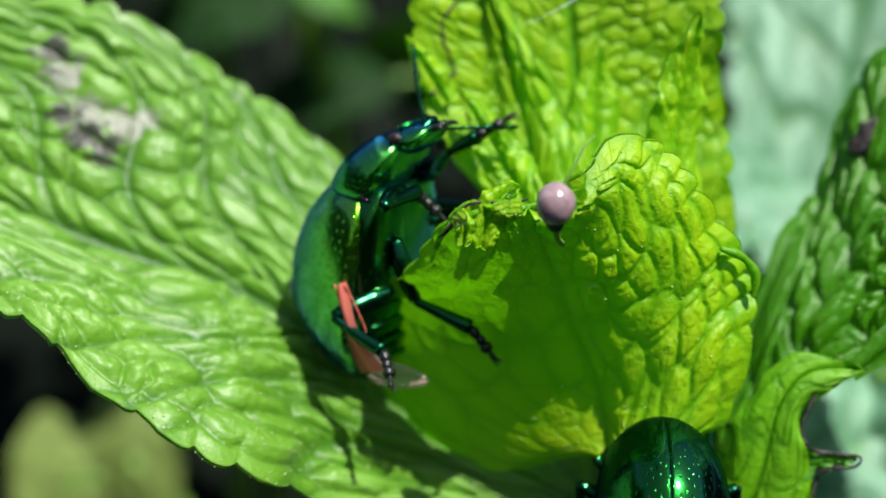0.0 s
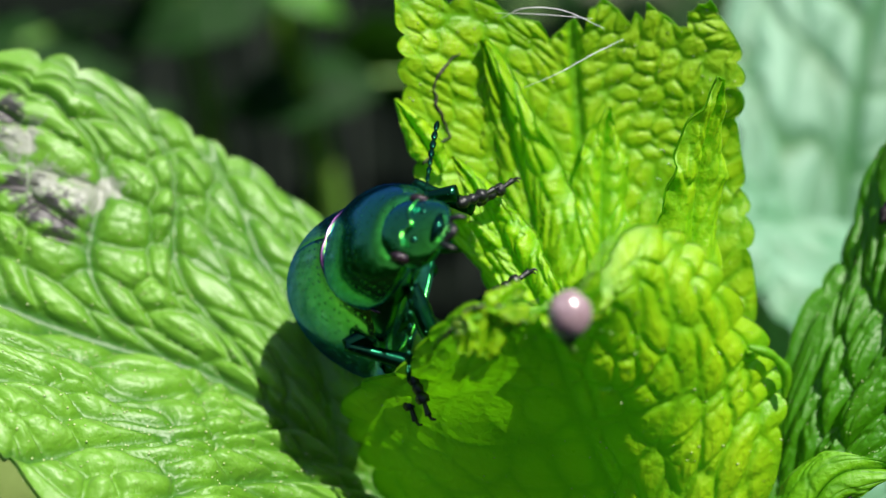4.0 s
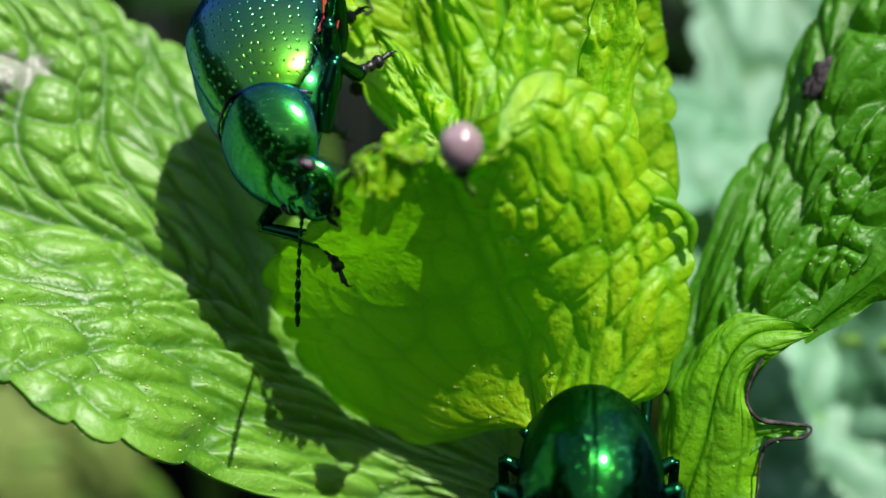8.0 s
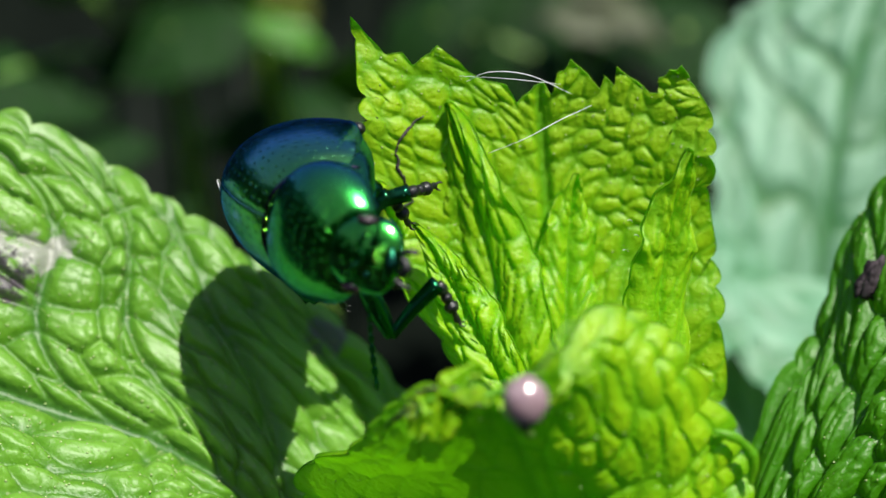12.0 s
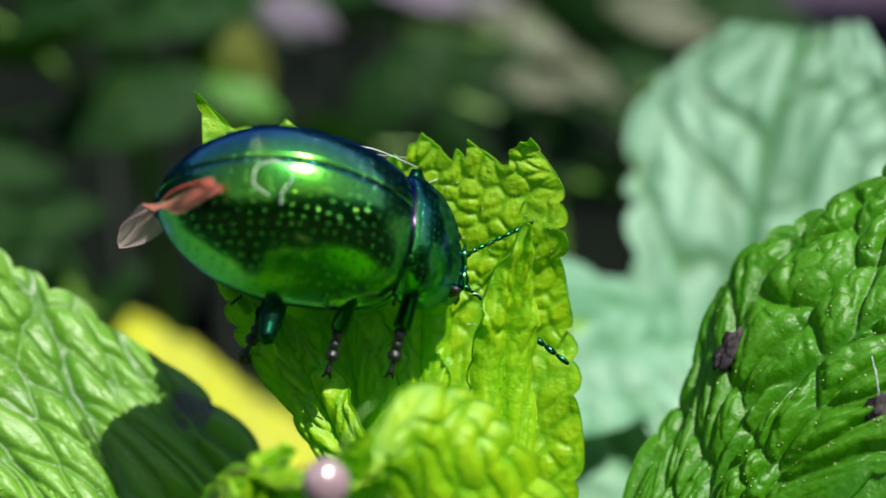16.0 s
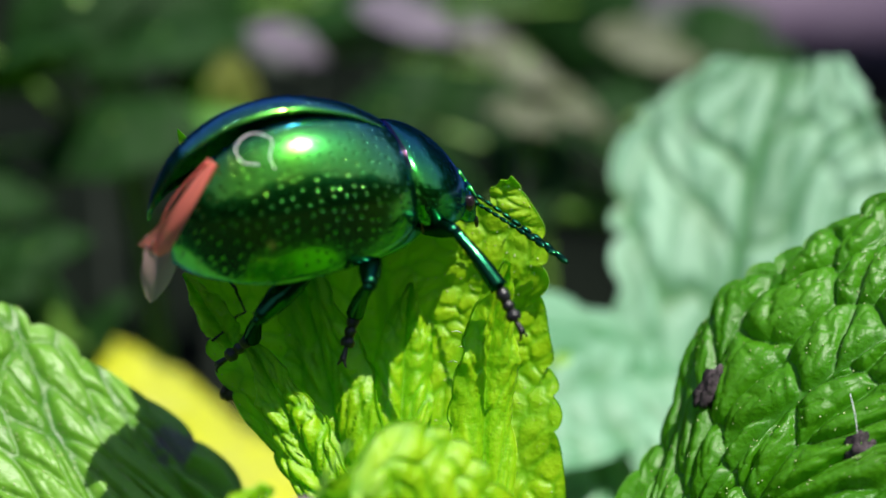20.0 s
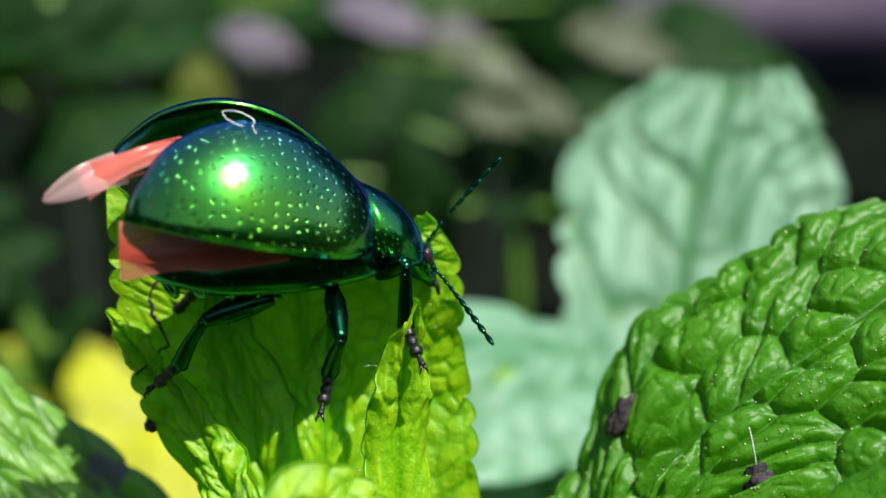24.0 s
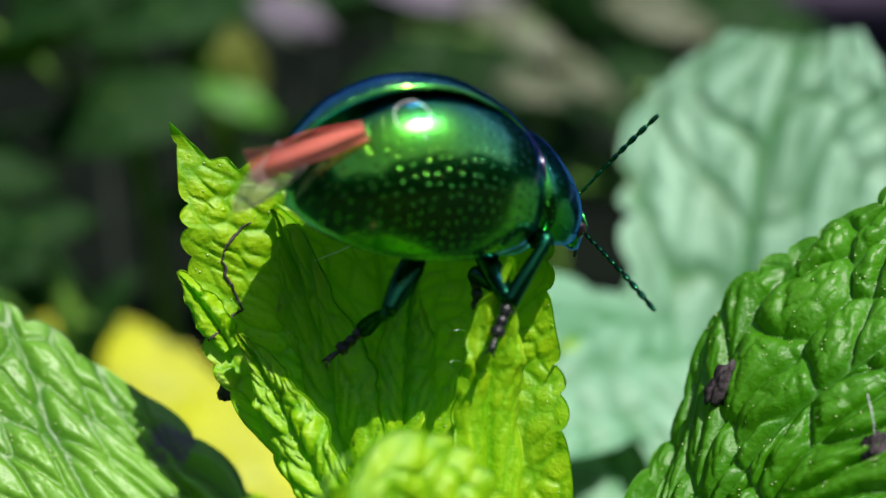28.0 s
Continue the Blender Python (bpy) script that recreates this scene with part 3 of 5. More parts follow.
def little_leaf(mid, half, mat=YOUNG, label="", normal=(0.2, -1, 0.1), seed=2, quilt=0.35, nu=70, nv=40, veins=8, teeth=7, dish=0.3):
    """A narrow leaflet round a midrib, its blade across the given normal."""
    m = np.array(mid, float)
    c = spline(m, 6)
    t = np.gradient(c, axis=0)
    s = np.cross(t, np.array(normal, float))
    s /= np.linalg.norm(s, axis=1)[:, None]
    w = half * np.array([0.5, 0.95, 1.0, 0.85, 0.5, 0.05])[:, None]
    return at_world(leaf("leaflet", mat, shoot, label, mid=c, left=c - s * w, right=c + s * w, nu=nu, nv=nv, veins=veins, sweep=1.6, quilt=quilt, teeth=teeth, tooth=0.09, seed=seed, dish=dish, groove=0.1, cell=1.0))


for pts, wide in (([(-1.2, 39.0, -3.4), (-0.9, 37.2, -2.9), (-0.3, 36.6, -2.5), (0.5, 36.4, -2.2), (1.4, 36.4, -2.2), (2.2, 36.4, -2.0)], 0.15), ([(9.9, 39.5, -5.1), (9.9, 39.3, -4.3), (9.4, 39.0, -3.7), (8.6, 38.8, -3.4)], 0.20)):
    at_world(part("rolled_margin", tube([L(*q) for q in pts], [0.08 * MM, wide * 0.8 * MM, wide * MM, wide * 0.6 * MM, wide * 0.9 * MM, 0.08 * MM], 10, 40), YOUNG, shoot, "rolled pale leaf edge"))
pts = [(-1.1, 37.4, -3.1), (-0.8, 36.8, -2.8), (-0.2, 36.4, -2.2), (0.5, 36.3, -1.9), (1.3, 36.3, -2.0), (1.9, 36.4, -1.9)]
at_world(part("dry_edge", tube([L(q[0], q[1], q[2] + 0.10 * math.sin(4 * k)) for k, q in enumerate(pts)], [0.02 * MM, 0.06 * MM, 0.045 * MM, 0.06 * MM, 0.02 * MM], 6, 40), FRASS, shoot, "dry blackened leaf edge"))
little_leaf([(3.4, 45.4, -4.1), (2.3, 46.2, 1.5), (0.7, 45.0, 7.2)], 1.7, seed=21, quilt=0.38, normal=(-0.5, -1, 0.1))
little_leaf([(3.0, 43.6, -3.2), (1.3, 44.0, 0.0), (-0.4, 44.6, 2.9)], 1.0, seed=22, quilt=0.38, normal=(-0.5, -1, 0.2))
little_leaf([(4.9, 46.0, -1.6), (5.0, 46.2, 2.2), (5.2, 46.0, 4.8)], 1.05, seed=23, quilt=0.2)
little_leaf([(7.7, 43.4, -5.3), (7.7, 42.9, 0.4), (7.9, 42.2, 3.0), (8.3, 41.4, 5.3)], 1.1, seed=24, quilt=0.16, normal=(0.35, -1, 0.1))

little_leaf([(-0.93, 45.4, 2.45), (-1.69, 45.0, 3.7), (-2.57, 44.6, 5.0)], 0.55, seed=27, quilt=0.15, normal=(-0.3, -1, 0.3), nu=40, nv=24)

# curled corner of the front leaf, with dew on it
little_leaf([(0.3, 36.9, -3.4), (0.6, 36.6, -2.4), (1.1, 36.5, -1.7), (1.5, 36.7, -1.6)], 0.6, seed=25, quilt=0.12, normal=(0.2, -1, 0.5), nu=50, nv=30)
little_leaf([(-0.2, 36.8, -3.3), (-0.2, 36.6, -2.6), (-0.5, 36.7, -2.2)], 0.4, seed=26, quilt=0.1, normal=(-0.3, -1, 0.3), nu=40, nv=24)
for place, size in (((-0.4, 36.1, -2.5), 0.26), ((1.3, 36.0, -1.6), 0.16)):
    drop = part("dew_drop", ball(L(*place), (size * MM, size * MM, size * MM), 20, 14), DEW)
    tagged(drop, "clear round dew drop on a curled leaf corner", "water drop", "dew drops")
hairs = []
rng = random.Random(5)
for k in range(14):
    x, z = 7.2 + rng.uniform(-0.5, 0.5), -3.5 + 0.5 * k
    hairs.append(tube([L(x, 44.0, z), L(x - 0.15, 43.5, z + 0.05), L(x - 0.35, 43.0, z + 0.02)], [0.00002, 0.000015, 0.000006], 5, 6))
at_world(part("leaf_hairs", joined(hairs), SILK, shoot, "short white leaf hairs"))

# pale leaf of the next plant
pale_foot = Vector((0.028, 0.125, GROUND_Z))
pale = thing("mint_plant", "pale green mint plant with broad leaves", "plant", pale_foot)
at_world(leaf("leaf", PALE, pale, "",
    mid=[(22.4, 76.0, -18.2), (23.3, 78.0, -5.4), (25.1, 79.0, 6.7), (26.9, 80.0, 14.7), (29.4, 81.0, 21.1)],
    left=[(19.1, 76.0, -18.2), (16.3, 77.0, -5.6), (17.6, 79.0, 7.3), (18.8, 82.0, 16.0), (24.5, 81.5, 21.6)],
    right=[(27.3, 76.0, -18.2), (34.6, 77.0, -5.2), (36.0, 78.0, 7.4), (34.5, 79.0, 15.7), (32.8, 80.5, 21.4)],
    nu=110, nv=80, veins=5, sweep=1.6, quilt=0.6, teeth=9, tooth=0.13, seed=31, cell=3.6, crease=0.95, groove=0.5))
at_world(part("stem", tube([pale_foot - Vector((0, 0, 0.004)), (pale_foot + L(22.4, 76, -18.2)) / 2, L(22.4, 76, -18.2)], [0.003, 0.0025, 0.002], 10, 16), STEM, pale))

# ---- small things on the leaves ----
bead_at = L(2.6, 34.4, -2.1)
bead = thing("bead", "glossy pinkish white bead on a fine hair", "egg", bead_at)
at_world(part("globe", ball(bead_at, (0.00062, 0.00062, 0.00070), 28, 20, 0.06, 4), BEADM, bead))
at_world(part("foot", ball(L(2.62, 34.75, -2.62), (0.0003, 0.0003, 0.00036), 16, 10, 0.1, 5), FRASS, bead, "dark brown foot"))
at_world(part("hair", tube([bead_at, L(3.0, 34.1, -1.2), L(3.5, 34.1, -0.3), L(3.8, 34.3, 0.0)], [0.00006, 0.00005, 0.00004], 6, 16), STEM, bead))
at_world(part("holdfast", tube([L(2.62, 34.75, -2.62), L(2.75, 35.6, -3.1), L(3.0, 36.8, -3.3)], [0.00015, 0.0001, 0.0001], 6, 10), STEM, bead))
for pts, wide in (([(1.2, 43.9, 7.7), (2.0, 43.3, 7.95), (3.3, 43.2, 7.85), (4.8, 43.7, 7.3)], 0.000018), ([(2.0, 44.2, 5.3), (3.2, 43.6, 5.75), (4.4, 43.6, 6.4), (5.5, 43.9, 6.95)], 0.000016), ([(1.0, 43.9, 7.9), (2.6, 43.4, 7.75), (4.4, 43.5, 7.6)], 0.000012)):
    ob = part("silk_thread", tube([L(*q) for q in pts], [wide * 0.5, wide, wide * 0.5], 6, 30), SILK)
    tagged(ob, "shiny white silk strand across the eaten leaf", "thread", "silk strands on the leaf")
for place, size, seed in (((15.9, 46.0, 1.15), (0.42, 0.35, 0.75), 7), ((19.6, 41.7, -0.65), (0.42, 0.35, 0.62), 9), ((-1.05, 45.7, 1.0), (0.28, 0.28, 0.45), 12)):
    lumps = [ball((0, 0, 0), [q * MM for q in size], 18, 12, 0.5, seed)]
    rng = random.Random(seed)
    lumps += [ball([(rng.random() - 0.5) * 1.4 * q * MM for q in size], [0.5 * q * MM for q in size], 10, 8, 0.5, seed + k + 1) for k in range(5)]
    ob = part("dropping", joined(lumps), FRASS)
    ob.matrix_basis = LP(*place, 10, 25, 0)
    tagged(ob, "small dark crumbly dropping stuck to a leaf", "dropping", "droppings on the leaves")
hair = part("silk_thread", tube([L(19.5, 41.5, -0.2), L(19.35, 41.3, 0.5), L(19.25, 41.4, 1.1)], [0.000018, 0.00002, 0.00001], 6, 12), SILK)
tagged(hair, "fine pale hair on a dropping", "thread", "silk strands on the leaf")
blade = tall_leaf.data
tree = BVHTree.FromPolygons([w.co for w in blade.vertices], [list(f.vertices) for f in blade.polygons])
crack = []
for x, z in spline([(-0.12, 6.61), (-0.8, 6.1), (-1.1, 5.5), (-0.99, 4.72), (-0.49, 3.68), (-0.79, 3.02), (-1.3, 2.6)], 40):
    hit = tree.find_nearest(L(x, 44.8, z))
    crack.append(hit[0] + hit[1] * (0.01 * MM if hit[1].y < 0 else -0.01 * MM))
at_world(part("torn_edge", tube(crack, [0.00002, 0.00006, 0.00003, 0.00007, 0.000035, 0.00006, 0.00002], 6, 60), FRASS, shoot, "dry brown crack"))

# ---- ground ----
bm = bmesh.new()
bmesh.ops.create_grid(bm, x_segments=160, y_segments=160, size=1.0)
for w in bm.verts:
    w.co *= 1.2
    w.co.z = 0.004 * noise.noise(w.co * 14) + 0.002 * noise.noise(w.co * 45)
far = [(-60, -60), (60, -60), (60, 60), (-60, 60)]
near = [(-1.2, -1.2), (1.2, -1.2), (1.2, 1.2), (-1.2, 1.2)]
for k in range(4):
    a, b = near[k], near[(k + 1) % 4]
    c, d = far[(k + 1) % 4], far[k]
    bm.faces.new([bm.verts.new((x, y, -0.004)) for x, y in (a, d, c, b)])
tagged(part("ground", bm, SOIL), "dark crumbly garden soil, plant shade in its colour", "soil", kind="structure")


# ---- plants and litter behind ----
def free_leaf(parent, mat, centre, length, width, along, normal, seed, quilt=1.2, nu=40, nv=26, curl=0.15):
    """A leaf of a plant further off: centre in mm from the first eye, its lie given by two directions."""
    c, a, n = (np.array(q, float) for q in (centre, along, normal))
    a /= np.linalg.norm(a)
    s = np.cross(a, n)
    s /= np.linalg.norm(s)
    n = np.cross(s, a)
    st = np.linspace(-0.5, 0.5, 6)
    mid = c + np.outer(st * length, a) - np.outer((st * 2) ** 2 * length * curl, n)
    w = (width / 2) * np.array([0.15, 0.75, 1.0, 0.92, 0.6, 0.04])
    off = np.outer(w, s) - np.outer(w * 0.2, n)
    off2 = -np.outer(w, s) - np.outer(w * 0.2, n)
    return at_world(leaf("leaf", mat, parent, "", mid=mid, left=mid + off2, right=mid + off, nu=nu, nv=nv, veins=6, sweep=1.6, quilt=quilt, teeth=7, tooth=0.08, seed=seed, cell=3.0))


def herb(label, spots, mat, size, seed, name="herb", lie=None):
    """A low plant: a stem from the ground with a leaf at each spot (mm from the first eye)."""
    rng = random.Random(seed)
    top = max((L(*q) for q in spots), key=lambda q: q.z)
    foot = Vector((top.x + 0.004, top.y + 0.01, GROUND_Z))
    ob = thing(name, label, "plant", foot)
    at_world(part("stem", tube([foot - Vector((0, 0, 0.004)), (foot + top) / 2 + Vector((0.003, 0, 0)), top], [0.0018, 0.0014, 0.0008], 8, 12), STEM, ob))
    for k, q in enumerate(spots):
        a = lie or (rng.uniform(-1, 1), rng.uniform(-0.4, 0.4), rng.uniform(-0.3, 0.9))
        free_leaf(ob, mat, q, size * rng.uniform(0.8, 1.2), size * rng.uniform(0.5, 0.65), a, (rng.uniform(-0.4, 0.4), -0.8, rng.uniform(0.3, 1.0)), seed * 10 + k)
        inner = foot.lerp(top, 0.75)
        at_world(part("leaf_stalk", tube([inner, (inner + L(*q)) / 2 + Vector((0, 0, 0.002)), L(*q)], [0.0008, 0.0006, 0.0004], 6, 8), STEM, ob))
    return ob


herb("pale green mint plant in soft focus", [(13.0, 70, 2.0), (15.0, 71, -4.0), (20.5, 62, -14.0), (24.0, 61, -10.0), (19.0, 60, -19.0), (27, 64, -16), (30, 68, -8), (24, 70, -4)], PALE, 21, 41)
herb("dark green garden plant, shade put into its colour", [(-38, 140, 36), (-30, 145, 28), (-48, 140, 22), (-44, 135, 10), (-36, 150, 45), (-52, 140, 40), (-26, 150, 40)], DARK, 24, 42)
herb("dark green garden plant, shade put into its colour", [(10, 205, 66), (30, 200, 58), (-10, 205, 60), (-30, 200, 62), (48, 210, 56), (-50, 200, 70), (20, 205, 48), (65, 205, 50)], DARK, 34, 49)
herb("dark green garden plant, shade put into its colour", [(-20, 160, 20), (-8, 170, 26), (8, 165, 20), (20, 170, 30), (34, 170, 34), (0, 175, 36)], DARK, 22, 43)
herb("olive green plant in soft focus", [(-20, 150, 32), (-17, 148, 29)], DEEP, 9, 44)
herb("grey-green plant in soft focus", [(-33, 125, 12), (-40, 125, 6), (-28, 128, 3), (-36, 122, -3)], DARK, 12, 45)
herb("pale cream-green plant in soft focus", [(18, 160, 40), (25, 162, 35)], CREAM, 15, 46, lie=(1, 0, -0.6))
herb("pale yellow-green stalks in soft focus", [(-45, 135, -29), (-37, 134, -26), (-40, 138, -36)], SOFT, 19, 47, lie=(0.35, 0, -1))
herb("yellowing leaves of a garden plant", [(-22, 138, -7.0), (-12.0, 134, -14.0), (-19, 140, -15.0), (-30, 142, -4.0), (-5, 132, -21)], YELLOW, 30, 48, lie=(1, 0, -0.65))
plank = thing("bench", "weathered purple-grey wooden board on short posts behind the plants", "bench")
board = part("board", tube([(-0.30, 0, 0), (-0.1, 0, 0.001), (0.1, 0, 0), (0.30, 0, 0)], [0.022, 0.0225, 0.022], 4, 24), WOOD, plank)
board.matrix_basis = LOCAL @ pose(0.352, 0.250, 0.066, 0, 3, -8)
for along in (-0.18, 0.20):
    top = board.matrix_basis @ Vector((along, 0, -0.005))
    part("post", tube([(top.x, top.y, GROUND_Z - 0.006), (top.x, top.y, top.z / 2), tuple(top)], [0.013, 0.0125, 0.012], 8, 8), WOOD, plank)
for q, size, seed in (((-32, 200, 51), 14, 51), ((-17, 205, 52), 16, 52), ((2, 220, 61), 26, 53), ((14, 225, 62), 22, 54), ((-8, 215, 66), 18, 55), ((56, 215, 60), 26, 56), ((-48, 190, 60), 16, 57)):
    ob = thing("dry_leaf", "curled mauve-brown dry leaf in the litter", "dry leaf", L(*q), "litter behind the plants")
    free_leaf(ob, DRY, q, size, size * 0.6, (1, 0.2, -0.3), (0.1, -0.7, 0.7), seed)
    foot = Vector((L(*q).x, L(*q).y + 0.004, GROUND_Z))
    at_world(part("leaf_stalk", tube([foot - Vector((0, 0, 0.003)), (foot + L(*q)) / 2, L(*q)], [0.001, 0.0008, 0.0005], 6, 8), DRY, ob))

for q, size, seed, mat in (((4, 185, 53), 17, 71, LILAC), ((-15, 190, 50), 14, 72, LILAC), ((-28, 185, 46), 9, 73, LILAC), ((18, 150, 31), 9, 74, CREAM), ((42, 190, 50), 20, 75, CREAM), ((16, 188, 50), 10, 76, LILAC)):
    ob = thing("dry_leaf", "pale bleached dry leaf in the litter", "dry leaf", L(*q), "litter behind the plants")
    free_leaf(ob, mat, q, size, size * 0.7, (1, 0.2, -0.3), (0.1, -0.7, 0.7), seed)
    foot = Vector((L(*q).x, L(*q).y + 0.004, GROUND_Z))
    at_world(part("leaf_stalk", tube([foot - Vector((0, 0, 0.003)), (foot + L(*q)) / 2, L(*q)], [0.0008, 0.0006, 0.0004], 6, 8), DRY, ob))
herb("olive yellow-green plant in soft focus", [(-17, 150, 32), (-23, 155, 36)], OLIVE, 13, 50)

# ---- unseen hedge added to close the garden and darken the shells' reflections ----
rng = np.random.RandomState(77)
verts, faces = [], []
for k in range(9000):
    a = rng.rand() * 2 * math.pi
    r = 0.95 + 0.5 * rng.rand()
    z = 0.6 * rng.rand() ** 0.8 * (0.8 + 0.25 * math.sin(3 * a) + 0.1 * math.sin(11 * a))
    c = np.array([r * math.sin(a), r * math.cos(a), z])
    d, e = rng.randn(3), rng.randn(3)
    d /= np.linalg.norm(d)
    e -= d * e.dot(d)
    e /= np.linalg.norm(e)
    n = np.cross(d, e)
    ln = 0.05 + 0.05 * rng.rand()
    base = len(verts)
    verts += [c - d * ln, c + e * ln * 0.42 - n * ln * 0.15, c + d * ln, c - e * ln * 0.42 - n * ln * 0.15, c + n * ln * 0.1]
    faces += [(base, base + 1, base + 4), (base + 1, base + 2, base + 4), (base + 2, base + 3, base + 4), (base + 3, base, base + 4)]
me = bpy.data.meshes.new("hedge")
me.from_pydata([tuple(q) for q in verts], [], faces)
tagged(mesh_part("hedge", me, DARK), "unseen dark green hedge all round, added to darken reflections", "hedge", kind="stuff")

# ---- beetles ----
BM = 1.03 * MM
# wing cases: x, half width, top, lower margin (mm)
CASE = [(-5.3, 0.12, 0.79, 0.55), (-5.05, 0.75, 1.52, 0.5), (-4.3, 1.65, 2.78, 0.4), (-2.9, 2.42, 3.80, 0.3), (-1.2, 2.68, 4.15, 0.28), (0.5, 2.58, 3.80, 0.35), (1.6, 2.3, 3.23, 0.5), (2.25, 1.9, 2.73, 0.8)]


def elytron(side):
    """One wing case: a curved shell from the seam to the flank."""
    nx, na = 52, 30
    st = spline(CASE, nx)
    bm = bmesh.new()
    grid = []
    for x, hw, top, low in st:
        row = []
        for q in range(na):
            a = (math.pi / 2 + 0.4) * q / (na - 1)
            c, over = min(a, math.pi / 2), max(0, a - math.pi / 2)
            y = 0.015 + hw * math.sin(c) * (1 - 0.30 * over)
            z = low + (top - low) * max(0.0, math.cos(c)) - over * 0.55
            row.append(bm.verts.new((x * BM, side * y * BM, z * BM)))
        grid.append(row)
    for k in range(nx - 1):
        for q in range(na - 1):
            f = (grid[k][q], grid[k + 1][q], grid[k + 1][q + 1], grid[k][q + 1])
            bm.faces.new(f if side > 0 else f[::-1])
    # lengthwise and crosswise measure, for the rows of pits
    uv = bm.loops.layers.uv.new("UVMap")
    measure_of = {v: (st[k][0] * BM, st[k][1] * 1.25 * (math.pi / 2 + 0.4) * q / (na - 1) * BM) for k, row in enumerate(grid) for q, v in enumerate(row)}
    for f in bm.faces:
        for lp in f.loops:
            lp[uv].uv = measure_of[lp.vert]
    return bm


def dome(profile, ns=36, power=0.9):
    """A closed body from stations (x, half width, top, bottom) in mm."""
    bm = bmesh.new()
    x, w, t, b = (spline(profile, 26)[:, k] for k in range(4))
    rings = []
    for k in range(26):
        ring = []
        for q in range(ns):
            a = 2 * math.pi * q / ns
            y = w[k] * math.copysign(abs(math.sin(a)) ** power, math.sin(a))
            mid = b[k] + 0.3 * (t[k] - b[k])
            z = mid + ((t[k] - mid) if math.cos(a) > 0 else (mid - b[k])) * math.copysign(abs(math.cos(a)) ** power, math.cos(a))
            ring.append(bm.verts.new((x[k] * BM, y * BM, z * BM)))
        rings.append(ring)
    for k in range(25):
        for q in range(ns):
            bm.faces.new((rings[k][q], rings[k + 1][q], rings[k + 1][(q + 1) % ns], rings[k][(q + 1) % ns]))
    bm.faces.new(rings[0])
    bm.faces.new(rings[-1][::-1])
    bmesh.ops.recalc_face_normals(bm, faces=bm.faces)
    uv = bm.loops.layers.uv.new("UVMap")
    measure_of = {v: (x[k] * BM, max(w) * 2 * abs(q / ns - 0.5) * math.pi * BM) for k, ring in enumerate(rings) for q, v in enumerate(ring)}
    for f in bm.faces:
        for lp in f.loops:
            lp[uv].uv = measure_of[lp.vert]
    return bm


def bent(points, radii, sides=10, n=18):
    return tube([tuple(c * BM for c in p) for p in points], [r * BM for r in radii], sides, n)


FEMUR, TIBIA, TARSUS = 2.3, 2.2, 1.6
HIPS = {"front": (2.7, 1.0, -0.35), "middle": (0.9, 1.35, -0.5), "hind": (-1.1, 1.35, -0.5)}
REST = {"front": (5.0, 3.0, -2.4), "middle": (1.2, 4.3, -2.4), "hind": (-3.2, 4.0, -2.4)}


def membrane(length, width, mat, name, parent, label, curl=0.3, seed=1, arch=0.0, point=False):
    """A crumpled wing membrane from its root at the origin back along -x."""
    nx, ny = 40, 14
    bm = bmesh.new()
    grid = []
    for k in range(nx):
        s = k / (nx - 1)
        w = width * (1 - 0.55 * s**1.6) * math.sqrt(max(0.0, 1 - s**6)) + 0.02 if point else width * (0.34 + 0.66 * s**0.8) * (1 + 0.08 * math.sin(7 * s + seed))
        row = []
        for q in range(ny):
            v = q / (ny - 1) - 0.5
            z = arch * math.sin(math.pi * s) + curl * math.cos(v * 3.0) + 0.04 * math.sin(9 * v + 2.5 * s + seed) + 0.05 * math.sin(5 * s + 4 * v + seed)
            row.append(bm.verts.new((-length * s * BM, w * v * BM, z * BM)))
        grid.append(row)
    for k in range(nx - 1):
        for q in range(ny - 1):
            bm.faces.new((grid[k][q], grid[k + 1][q], grid[k + 1][q + 1], grid[k][q + 1]))
    vein = [bent([(0, w0, curl + 0.02), (-length * 0.5, w0 * 1.7, curl * 0.9), (-length * 0.95, w0 * 0.6, curl * 0.8)], [0.035, 0.025, 0.012], 6, 14) for w0 in (-0.22 * width, 0.05 * width, 0.26 * width)]
    bm2 = joined([bm] + vein)
    return part(name, bm2, mat, parent, label)


